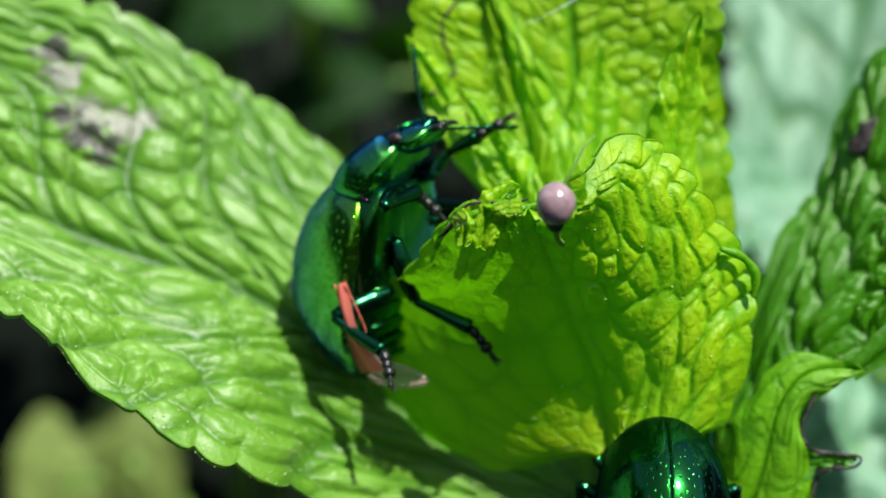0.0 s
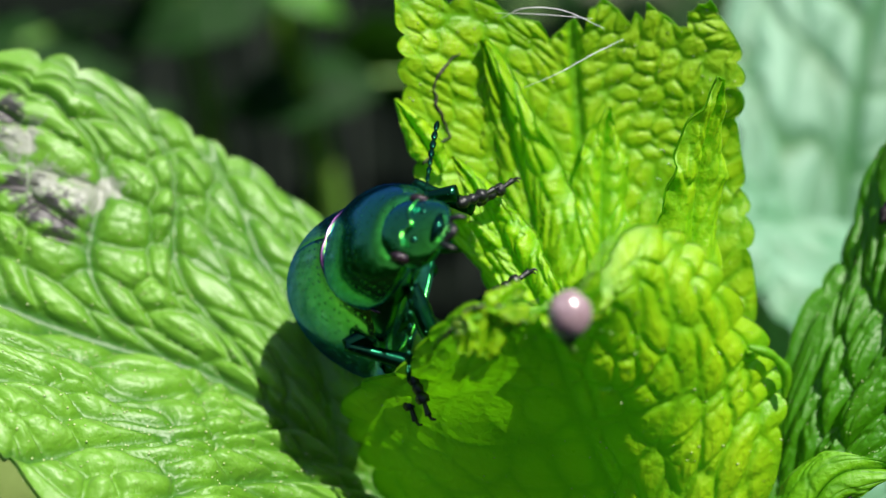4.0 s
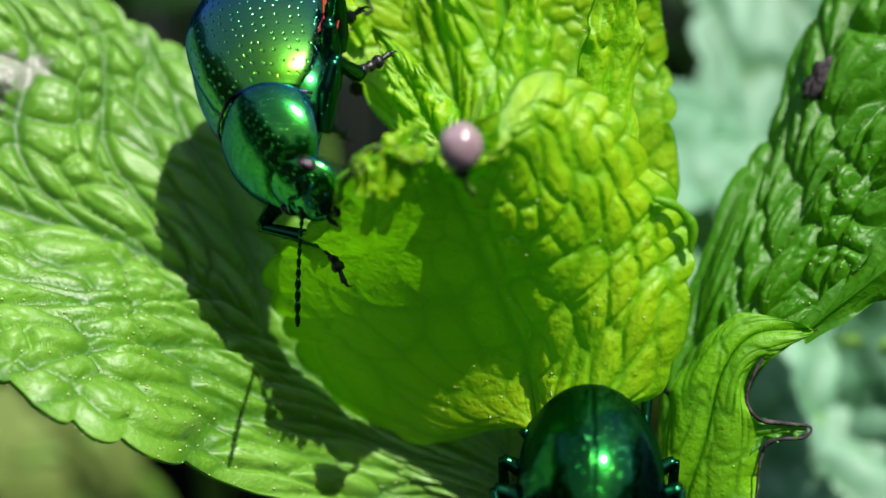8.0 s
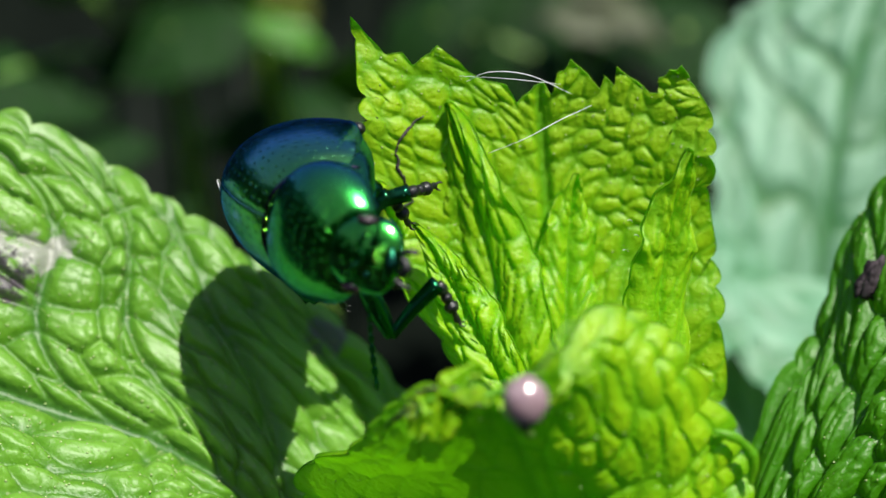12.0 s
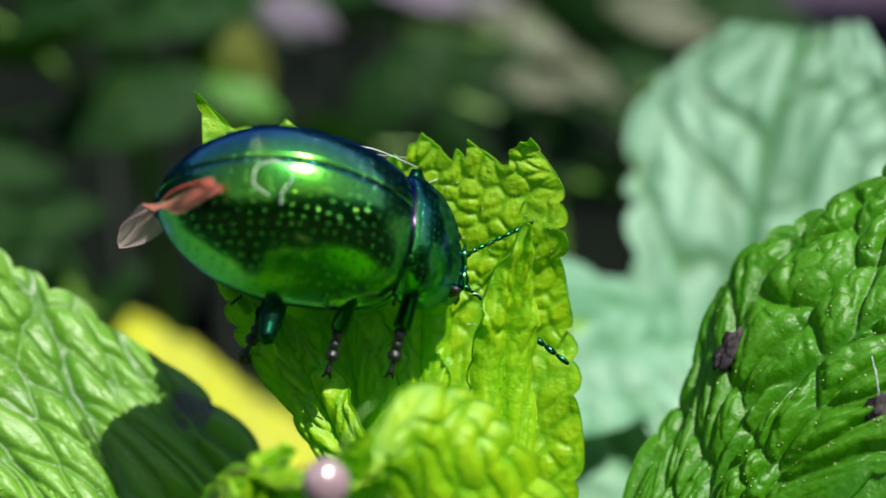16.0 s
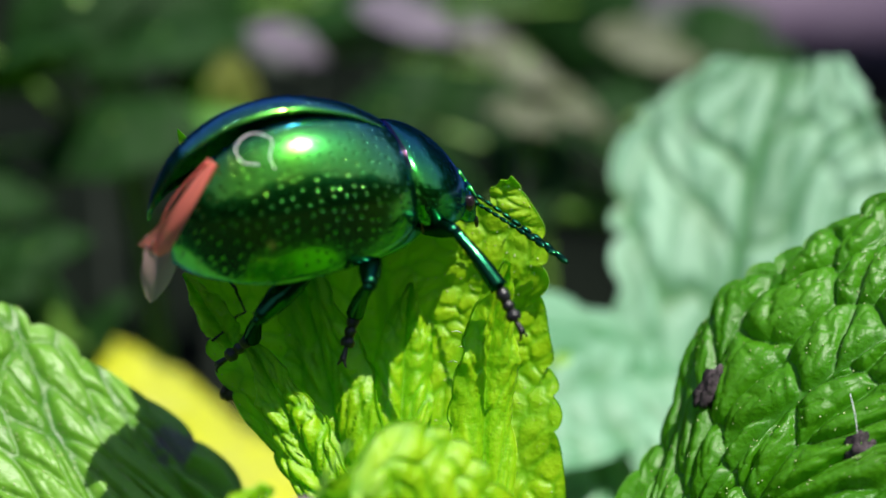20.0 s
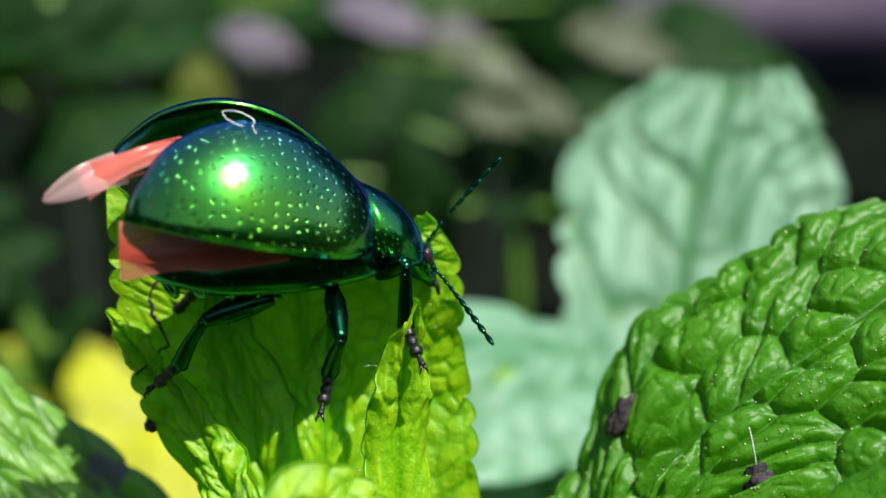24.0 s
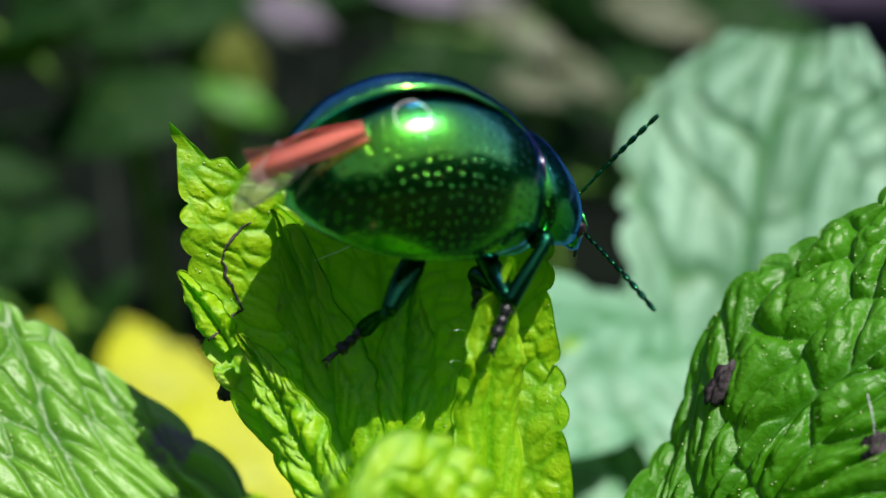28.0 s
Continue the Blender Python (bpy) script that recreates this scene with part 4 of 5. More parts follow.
def beetle(label, wings, shell):
    """A leaf beetle in its own space: x ahead, y to its left, z up; its parts by name."""
    root = thing("leaf_beetle", label, "beetle")
    p = {}
    p["abdomen"] = part("abdomen", dome([(-4.95, 0.25, 1.0, 0.6), (-4.3, 1.2, 1.5, 0.1), (-2.8, 2.1, 1.9, -0.35), (-0.5, 2.45, 2.2, -0.55), (1.5, 2.3, 2.1, -0.5), (2.6, 1.7, 1.6, -0.4)]), BELLY, root, "ringed dark green underside")
    for k in range(5):
        x0 = -4.1 + 0.78 * k
        w0 = (1.25, 1.75, 2.05, 2.2, 2.3)[k]
        p["ring%d" % k] = part("belly_ring", bent([(x0, w0, 0.65), (x0 + 0.05, w0 * 0.8, -0.1 - 0.05 * k), (x0 + 0.1, 0, -0.30 - 0.07 * k), (x0 + 0.05, -w0 * 0.8, -0.1 - 0.05 * k), (x0, -w0, 0.65)], [0.05, 0.11, 0.12, 0.11, 0.05], 7, 22), BELLY, root)
    p["pronotum"] = part("pronotum", dome([(2.15, 1.95, 2.65, 0.35), (2.45, 2.12, 2.62, 0.1), (3.1, 2.08, 2.30, -0.15), (3.7, 1.8, 1.80, -0.3), (4.15, 1.35, 1.25, -0.3), (4.25, 1.1, 1.0, -0.1)], 40, 0.85), THORAX, root, "glossy blue-green pronotum")
    p["collar"] = part("pronotum_rim", bent([(2.35, 2.05, 0.35), (2.25, 1.75, 1.75), (2.2, 0.9, 2.6), (2.18, 0, 2.76), (2.2, -0.9, 2.6), (2.25, -1.75, 1.75), (2.35, -2.05, 0.35)], [0.05, 0.06, 0.06, 0.06, 0.05], 7, 40), VIOLET, root, "thin violet rim behind the pronotum")
    p["head"] = part("head", dome([(3.9, 0.85, 1.15, -0.5), (4.2, 1.16, 0.95, -0.85), (4.55, 1.12, 0.45, -1.05), (4.85, 0.8, -0.15, -1.1), (5.0, 0.45, -0.6, -1.05)], 30), THORAX, root, "dark blue-green head")
    for s in (1, -1):
        part("eye", ball((4.42 * BM, 1.02 * s * BM, 0.05 * BM), (0.22 * BM, 0.17 * BM, 0.32 * BM)), EYEM, p["head"])
        part("palp", joined([bent([(4.8, 0.35 * s, -0.9), (5.0, 0.5 * s, -1.2), (5.05, 0.55 * s, -1.5)], [0.08, 0.1, 0.06], 8, 8)]), FOOT, p["head"])
    for s in (1, -1):
        part("antenna_socket", ball((4.72 * BM, 0.48 * s * BM, -0.22 * BM), (0.16 * BM, 0.15 * BM, 0.15 * BM), 14, 10), LIMB, p["head"])
    part("lip", bent([(4.86, 0.5, -0.72), (5.06, 0.0, -0.78), (4.86, -0.5, -0.72)], [0.10, 0.20, 0.10], 10, 14), LIMB, p["head"])
    part("brow", bent([(4.80, 0.85, 0.05), (4.72, 0.4, 0.22), (4.84, 0.0, 0.02), (4.72, -0.4, 0.22), (4.80, -0.85, 0.05)], [0.03, 0.09, 0.05, 0.09, 0.03], 8, 26), THORAX, p["head"])
    part("jaw", bent([(4.8, 0.35, -1.0), (5.05, 0.0, -1.25), (4.8, -0.35, -1.0)], [0.1, 0.16, 0.1], 8, 12), FOOT, p["head"])
    for s, n in ((1, "left"), (-1, "right")):
        e = part("elytron", elytron(s), shell, root, "polished metallic green wing case")
        mod = e.modifiers.new("thickness", "SOLIDIFY")
        mod.thickness, mod.offset = 0.09 * BM, -1
        p[n + "_elytron"] = e
        # antenna: a chain of beads along +x
        beads, x = [], 0.0
        for k in range(11):
            ln = (0.5, 0.26, 0.34, 0.36, 0.37, 0.38, 0.40, 0.42, 0.44, 0.46, 0.52)[k]
            r0 = (0.12, 0.075, 0.07, 0.07, 0.075, 0.08, 0.09, 0.10, 0.105, 0.105, 0.09)[k]
            y0, y1 = 0.012 * x * x, 0.012 * (x + ln) ** 2
            beads.append(bent([(x, 0, -y0), (x + ln * 0.55, 0, -(y0 + y1) / 2), (x + ln * 0.97, 0, -y1)], [r0 * 0.5, r0, r0 * 0.95, r0 * 0.55], 8, 7))
            x += ln
        p[n + "_antenna"] = part("antenna", joined(beads), LIMB, root, "thin beaded dark antenna")
        for leg in HIPS:
            hip = HIPS[leg]
            fat = {"front": 0.30, "middle": 0.32, "hind": 0.36}[leg]
            f = part("femur", bent([(0, 0, 0), (FEMUR * 0.45, 0, 0.05), (FEMUR, 0, 0)], [fat * 0.7, fat * 1.1, fat * 1.1, fat * 0.65], 12, 16), LIMB, root)
            t = part("tibia", bent([(0, 0, 0), (TIBIA * 0.5, 0, 0.06), (TIBIA, 0, 0)], [0.17, 0.20, 0.25, 0.29], 10, 14), LIMB, root)
            seg = [bent([(0, 0, 0), (0.42, 0, 0.02)], [0.14, 0.22, 0.17], 8, 8), bent([(0.40, 0, 0), (0.74, 0, 0)], [0.12, 0.20, 0.15], 8, 8), bent([(0.72, 0, 0), (1.08, 0, 0)], [0.12, 0.25, 0.2], 8, 8),
                   bent([(1.05, 0, 0), (1.5, 0, 0.05)], [0.07, 0.09, 0.12], 8, 8), bent([(1.48, 0.03, 0.03), (1.65, 0.12, 0.0), (1.70, 0.14, -0.12)], [0.06, 0.04, 0.015], 6, 6), bent([(1.48, -0.03, 0.03), (1.65, -0.12, 0.0), (1.70, -0.14, -0.12)], [0.06, 0.04, 0.015], 6, 6)]
            a = part("tarsus", joined(seg), FOOT, root)
            p[n, leg] = (f, t, a)
        if wings:
            p[n + "_wing"] = membrane(5.0, 1.7, RED, "wing_base", root, "folded red flight wing", 0.25, 1 + s)
            p[n + "_wing_tip"] = membrane(3.6, 1.5, CLEAR, "wing_tip", root, "clear pinkish wing tip", 0.12, 4 + s, 0.0, True)
    if wings:
        p["fold"] = membrane(3.5, 1.0, SALMON, "wing_fold", root, "folded salmon-red wing edge at the seam", 0.10, 7, 0.38)
        p["fold_tip"] = membrane(2.5, 1.1, CLEAR, "wing_fold_tip", root, "pale folded wing end", 0.08, 9, 0.2, True)
        th = [(0.2, 0.0, 0.0), (-0.25, 0.25, 0.0), (-0.2, 0.75, 0.0), (0.35, 0.95, 0.02), (0.75, 0.7, 0.02), (0.8, 0.45, 0.0), (0.55, 0.1, 0.02), (0.6, -0.4, 0.0), (0.72, -0.8, -0.08)]
        p["thread"] = part("thread", bent([(x, y, z + 0.16 - 0.05 * x * x - 0.12 * y * y) for x, y, z in th], [0.014, 0.016, 0.013, 0.014, 0.018, 0.013, 0.012, 0.010, 0.008], 7, 44), SILK, p["right_elytron"], "curled white thread stuck on the wing case")
    return root, p


def aim(origin, to, up):
    """A pose at origin whose x runs to the target and whose z lies near up."""
    x = (to - origin).normalized()
    y = up.cross(x).normalized()
    z = x.cross(y)
    m = Matrix((x, y, z)).transposed().to_4x4()
    m.translation = origin
    return m


def leg_poses(side, leg, foot, tucked=False):
    """Femur, tibia and tarsus of a leg, in the beetle's space (mm), for its foot's place. tucked: its knee is held close under the shell."""
    s = 1 if side == "left" else -1
    hip = Vector(HIPS[leg]) * 1
    hip.y *= s
    foot = Vector(foot)
    d = foot - hip
    reach = FEMUR + TIBIA + TARSUS * 0.8
    if d.length > reach * 0.97:
        foot = hip + d * (reach * 0.97 / d.length)
    d = foot - hip
    up = Vector((0, 0, 1))
    out = Vector((0, s, 0))
    # the tarsus lies towards the foot, along the way from the hip and downwards
    flat = d - up * d.dot(up)
    back = (flat.normalized() * 0.75 - up * 0.65) if flat.length > 0.2 else Vector((0, 0, -1))
    ankle = foot - back.normalized() * TARSUS * 0.92
    a = ankle - hip
    dist = min(max(a.length, 0.6), FEMUR + TIBIA - 0.02)
    ax = a.normalized()
    along = (FEMUR**2 - TIBIA**2 + dist**2) / (2 * dist)
    hgt = math.sqrt(max(0.0, FEMUR**2 - along**2))
    bend = up * 0.9 + out * 0.5 if s < 0 else up * 0.35 + out * 0.95
    if tucked:
        bend = up * 0.5 - out * 0.3
    bend = (bend - ax * bend.dot(ax)).normalized()
    knee = hip + ax * along + bend * hgt
    ankle = hip + ax * dist
    res = []
    for o, t in ((hip, knee), (knee, ankle), (ankle, foot)):
        m = aim(o, t, up + out * 0.01)
        m.translation = o * BM
        res.append(m)
    return res


def in_beetle(m, place):
    """A local place (mm) in the space of a beetle at the world pose m, in mm."""
    return m.inverted() @ L(*place) / BM


hero, hero_parts = beetle("metallic green leaf beetle climbing on the mint leaves", True, SHELL)
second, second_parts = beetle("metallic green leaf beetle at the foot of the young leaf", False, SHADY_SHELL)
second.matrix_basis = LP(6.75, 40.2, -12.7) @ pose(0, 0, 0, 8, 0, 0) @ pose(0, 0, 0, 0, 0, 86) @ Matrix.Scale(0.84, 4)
for side in ("left", "right"):
    for leg in HIPS:
        f = Vector((4.4, 3.3, 2.4)) if leg == "front" else Vector(REST[leg])
        f.y *= 1 if side == "left" else -1
        for ob, m in zip(second_parts[side, leg], leg_poses(side, leg, f)):
            ob.matrix_basis = m
    s = 1 if side == "left" else -1
    second_parts[side + "_antenna"].matrix_basis = aim(Vector((4.7, 0.5 * s, -0.3)), Vector((5.4, 2.6 * s, -2.0)), Vector((0, 0, 1)))
    second_parts[side + "_antenna"].location = Vector((4.7, 0.5 * s, -0.3)) * BM

# seconds, right, ahead, up in mm, and the turns
BEETLE_ROWS = [
    (0, -2.60, 42.86, -3.44, 47.3, -68.0, -75.2),
    (1, -2.37, 42.92, -3.69, 27.0, -56.4, -64.1),
    (2, -1.29, 42.73, -2.37, 49.8, -48.0, -82.1),
    (2.5, -1.88, 42.85, -1.97, 40.6, -42.4, -71.4),
    (4.5, -2.10, 42.59, -1.53, 78.3, -19.6, -88.7),
    (5, -1.67, 42.52, -1.12, 78.4, -13.7, -88.4),
    (6, -2.25, 42.73, 0.25, 83.7, 16.5, -76.2),
    (7, -2.83, 42.96, 0.31, 74.7, 37.2, -90.6),
    (8, -2.51, 42.73, 0.22, 69.5, 45.3, -89.7),
    (9, -2.96, 42.75, -0.01, 76.2, 42.8, -86.5),
    (10, -2.46, 42.76, 1.17, 76.3, 37.0, -85.0),
    (11, -2.90, 42.70, 2.45, 80.8, 35.1, -71.4),
    (12, -2.59, 42.66, 3.09, 79.2, 17.2, -81.5),
    (12.5, -2.12, 42.66, 3.71, 83.5, 15.9, -70.8),
    (13, -1.61, 42.56, 3.83, 83.6, 9.8, -47.5),
    (13.5, -1.26, 42.15, 3.42, 66.4, 0.3, -40.9),
    (15.5, 1.96, 42.10, 4.24, 77.7, 10.6, 22.2),
    (16, 1.72, 42.44, 4.76, 64.7, 9.6, 16.6),
    (17, 2.43, 42.55, 5.20, 52.4, 3.2, 28.8),
    (18.5, 2.73, 42.71, 5.71, 51.3, -13.5, 40.7),
    (19, 2.83, 42.32, 6.17, 45.2, -18.4, 17.8),
    (20, 2.55, 42.19, 6.66, 44.8, -16.3, 18.0),
    (21, 2.75, 41.81, 6.58, 44.8, -8.2, 9.5),
    (24, 4.10, 42.59, 6.38, 17.6, -8.5, 22.4),
    (25, 4.93, 42.73, 6.48, 33.4, -2.7, 20.5),
    (26, 5.38, 42.67, 6.55, 37.6, -5.8, 20.9),
    (27, 5.73, 42.83, 6.95, 37.4, -4.0, 18.7),
    (28, 6.26, 42.95, 6.90, 44.4, -1.3, 24.2),
]
# where the feet hold on, by time: places in mm from the first eye
FEET = {
    ("right", "hind", 16): (-0.8, 43.0, 1.0),
    ("right", "middle", 16): (2.0, 42.0, 0.5),
    ("right", "front", 16): (4.0, 42.0, 0.5),
    ("right", "hind", 15.5): (-0.7, 43.0, 0.4),
    ("right", "middle", 15.5): (-0.4, 42.0, 0.6),
    ("right", "front", 15.5): (4.1, 42.0, 0.6),
    ("right", "hind", 17): (-1.5, 43.5, 2.1),
    ("right", "middle", 17): (1.9, 42.3, 0.5),
    ("right", "front", 17): (5.2, 41.5, 1.7),
    ("right", "hind", 18.5): (-1.6, 44.0, 2.1),
    ("right", "middle", 18.5): (2.0, 43.0, 0.9),
    ("right", "front", 18.5): (5.9, 42.0, 3.1),
    ("right", "hind", 19): (-1.2, 43.5, 1.9),
    ("right", "middle", 19): (5.2, 41.5, 2.5),
    ("right", "front", 19): (7.5, 41.0, 5.9),
    ("right", "hind", 20): (-1.1, 43.5, 1.9),
    ("right", "middle", 20): (3.1, 42.0, 2.1),
    ("right", "front", 20): (8.7, 40.5, 3.0),
    ("right", "hind", 21): (-1.0, 43.0, 1.7),
    ("right", "middle", 21): (5.5, 41.0, 1.7),
    ("right", "front", 21): (8.8, 40.0, 3.1),
    ("right", "hind", 24): (-1.3, 43.5, 1.8),
    ("right", "middle", 24): (5.2, 41.5, 1.5),
    ("right", "front", 24): (8.5, 41.0, 3.1),
    ("right", "hind", 25): (2.7, 43.0, 0.9),
    ("right", "middle", 25): (5.3, 41.5, 1.4),
    ("right", "front", 25): (8.4, 41.0, 3.0),
    ("right", "hind", 26): (2.3, 43.0, 1.9),
    ("right", "middle", 26): (7.3, 43.0, 3.7),
    ("right", "front", 26): (8.4, 41.0, 2.4),
    ("right", "hind", 27): (2.5, 43.0, 1.9),
    ("right", "middle", 27): (6.8, 43.0, 3.1),
    ("right", "front", 27): (7.9, 41.0, 2.4),
    ("right", "hind", 28): (2.6, 43.0, 2.1),
    ("right", "middle", 28): (7.4, 43.0, 3.3),
    ("right", "front", 28): (7.7, 41.0, 2.5),
    ("left", "front", 9): (0.8, 42.0, -1.1),
    ("left", "middle", 9): (-0.7, 43.0, 3.1),
    ("left", "hind", 9): (-0.9, 43.5, 4.2),
    ("left", "front", 10): (0.8, 42.0, -0.0),
    ("left", "middle", 10): (-1.6, 43.0, 4.2),
    ("left", "front", 8): (0.2, 42.5, 1.6),
    ("left", "middle", 8): (-0.8, 43.0, 3.2),
    ("left", "front", 7): (-1.0, 42.0, -2.7),
    ("left", "middle", 7): (0.3, 43.0, 1.4),
    ("left", "hind", 7): (-0.7, 44.0, 5.7),
    ("left", "front", 6): (0.58, 42.4, -0.43),
    ("left", "middle", 6): (0.17, 43.0, 1.46),
    ("left", "hind", 6): (-1.3, 44.2, 2.74),
    ("left", "front", 5): (0.1, 43.0, 1.4),
    ("left", "middle", 5): (0.5, 42.0, 0.1),
    ("right", "front", 5): (2.0, 41.0, -1.1),
    ("right", "middle", 5): (0.6, 41.0, -5.0),
    ("right", "hind", 5): (-2.8, 42.5, -5.4),
    ("left", "front", 4.5): (0.1, 43.0, 1.5),
    ("right", "front", 4.5): (2.1, 41.0, -1.1),
    ("right", "middle", 4.5): (-1.0, 41.0, -5.4),
    ("right", "hind", 4.5): (-2.3, 42.5, -5.5),
    ("left", "front", 11): (0.4, 42.0, -0.1),
    ("left", "middle", 11): (0.1, 43.0, 2.3),
    ("left", "hind", 11): (-1.5, 44.0, 6.6),
    ("right", "middle", 0): (1.2, 42.0, -7.8),
    ("right", "front", 0): (-0.9, 41.0, -2.4),
    ("right", "middle", 1): (1.0, 42.0, -9.0),
    ("right", "front", 1): (-1.0, 41.0, -4.0),
    ("right", "front", 2): (2.3, 41.0, -1.2),
    ("right", "middle", 2): (-1.3, 41.5, -6.4),
    ("right", "front", 12.5): (1.2, 41.0, -0.4),
    ("left", "front", 12.5): (1.9, 42.0, 3.8),
    ("right", "front", 13.5): (3.0, 41.0, 0.2),
    ("left", "front", 12): (0.2, 43.2, 4.09),
    ("left", "middle", 12): (-0.63, 43.0, 2.85),
    ("left", "hind", 12): (-2.05, 44.4, 6.38),
    ("right", "front", 12): (1.0, 41.5, -0.28),
    ("right", "middle", 12): (-2.78, 43.4, 0.09),
    ("right", "hind", 12): (-4.61, 44.5, 0.82),
    ("right", "front", 13): (0.9, 41.0, -0.8),
    ("left", "front", 13): (2.57, 43.8, 4.2),
    ("left", "middle", 13): (0.09, 44.6, 6.15),
    ("left", "hind", 13): (-2.24, 45.0, 6.75),
}
TIPS = {
    ("left", 0): (-2.4, 44.0, 4.2),
    ("left", 5): (-1.0, 43.0, 5.4),
    ("right", 4.5): (-0.9, 41.0, -5.3),
    ("left", 4.5): (-2.0, 44.0, 5.1),
    ("right", 5): (0.5, 41.0, -4.9),
    ("right", 6): (-3.4, 41.0, -6.3),
    ("right", 7): (-4.5, 42.0, -5.5),
    ("right", 8): (-3.2, 42.0, -8.0),
    ("right", 9): (-4.4, 42.0, -8.5),
    ("right", 10): (-4.4, 42.0, -6.6),
    ("left", 10): (1.1, 43.0, 2.5),
    ("right", 11): (-2.0, 41.0, -5.3),
    ("right", 12): (-1.8, 41.0, -2.5),
    ("right", 12.5): (3.2, 40.0, -0.4),
    ("left", 12.5): (1.7, 44.0, 6.5),
    ("left", 13): (5.6, 43.0, 6.7),
    ("right", 13): (3.5, 40.0, 0.4),
    ("left", 13.5): (4.2, 43.0, 8.6),
    ("right", 13.5): (6.3, 40.0, 1.1),
    ("left", 15.5): (5.9, 44.0, 8.3),
    ("right", 15.5): (4.1, 41.0, 1.1),
    ("left", 17): (7.6, 44.0, 7.8),
    ("right", 18.5): (10.1, 42.0, 5.5),
    ("right", 19): (10.6, 40.0, 4.8),
    ("left", 19): (8.1, 44.0, 9.1),
    ("right", 20): (11.3, 40.0, 4.6),
    ("right", 21): (11.2, 39.5, 4.8),
    ("right", 24): (11.7, 40.0, 2.9),
    ("left", 24): (10.1, 44.0, 9.2),
    ("right", 25): (13.6, 40.5, 4.6),
    ("left", 25): (11.6, 44.0, 9.3),
    ("right", 26): (14.0, 40.5, 4.3),
    ("left", 26): (12.0, 44.0, 8.1),
    ("right", 27): (11.3, 40.5, 1.3),
    ("left", 27): (14.4, 43.0, 7.1),
    ("right", 28): (13.4, 41.0, 3.2),
    ("left", 28): (12.0, 44.0, 8.9),
    ("left", 20): (10.5, 44.0, 5.7),
    ("left", 21): (10.7, 44.0, 5.8),
    ("right", 0): (0.0, 42.0, 1.1),
    ("right", 1): (0.6, 42.0, -0.1),
    ("left", 1): (-1.2, 44.0, 2.9),
    ("right", 2): (1.7, 42.0, 1.2),
    ("left", 2): (-1.8, 44.0, 4.4),
}


def motions():
    rows = [(t, LP(x, y, z, a, b, c)) for t, x, y, z, a, b, c in BEETLE_ROWS]
    walk(hero, rows)
    up = Vector((0, 0, 1))
    for side in ("left", "right"):
        s = 1 if side == "left" else -1
        for leg in HIPS:
            tracks = ([], [], [])
            for t, m in rows:
                foot = Vector(REST[leg])
                foot.y *= s
                if (side, leg, t) in FEET:
                    foot = in_beetle(m, FEET[side, leg, t])
                for tr, q in zip(tracks, leg_poses(side, leg, foot, side == "left" and (4 < t < 6.5 or 11.5 < t < 14))):
                    tr.append((t, q))
            for ob, tr in zip(hero_parts[side, leg], tracks):
                walk(ob, tr)
        feel = []
        for t, m in rows:
            o = Vector((4.7, 0.45 * s, -0.25))
            tip = in_beetle(m, TIPS[side, t]) if (side, t) in TIPS else Vector((7.8, 2.6 * s, 0.4))
            q = aim(o, tip, up)
            q.translation = o * BM
            feel.append((t, q))
        walk(hero_parts[side + "_antenna"], feel)
        walk(hero_parts[side + "_elytron"], [(t, hinge(s, a)) for t, a in ELYTRA[side]])
        walk(hero_parts[side + "_wing"], [(t, wing_pose(*w)) for t, *w in WINGS[side]])
        walk(hero_parts[side + "_wing_tip"], [(t, wing_pose(*w)) for t, *w in WING_TIPS[side]])
    walk(hero_parts["fold"], [(t, wing_pose(*w)) for t, *w in FOLD])
    walk(hero_parts["fold_tip"], [(t, wing_pose(*w)) for t, *w in FOLD_TIP])


def hinge(s, a):
    """The wing case lifted by a degrees about its shoulder."""
    o = Vector((2.1 * BM, 0.9 * s * BM, 2.2 * BM))
    return Matrix.Translation(o) @ pose(0, 0, 0, s * a * 0.5, a * 0.85, -s * a * 0.35) @ Matrix.Translation(-o)


def wing_pose(root, end, out):
    """A membrane from its root towards its end (mm, in the beetle's space), its face turned out."""
    m = aim(Vector(end), Vector(root), Vector(out))
    m.translation = Vector(root) * BM
    return m


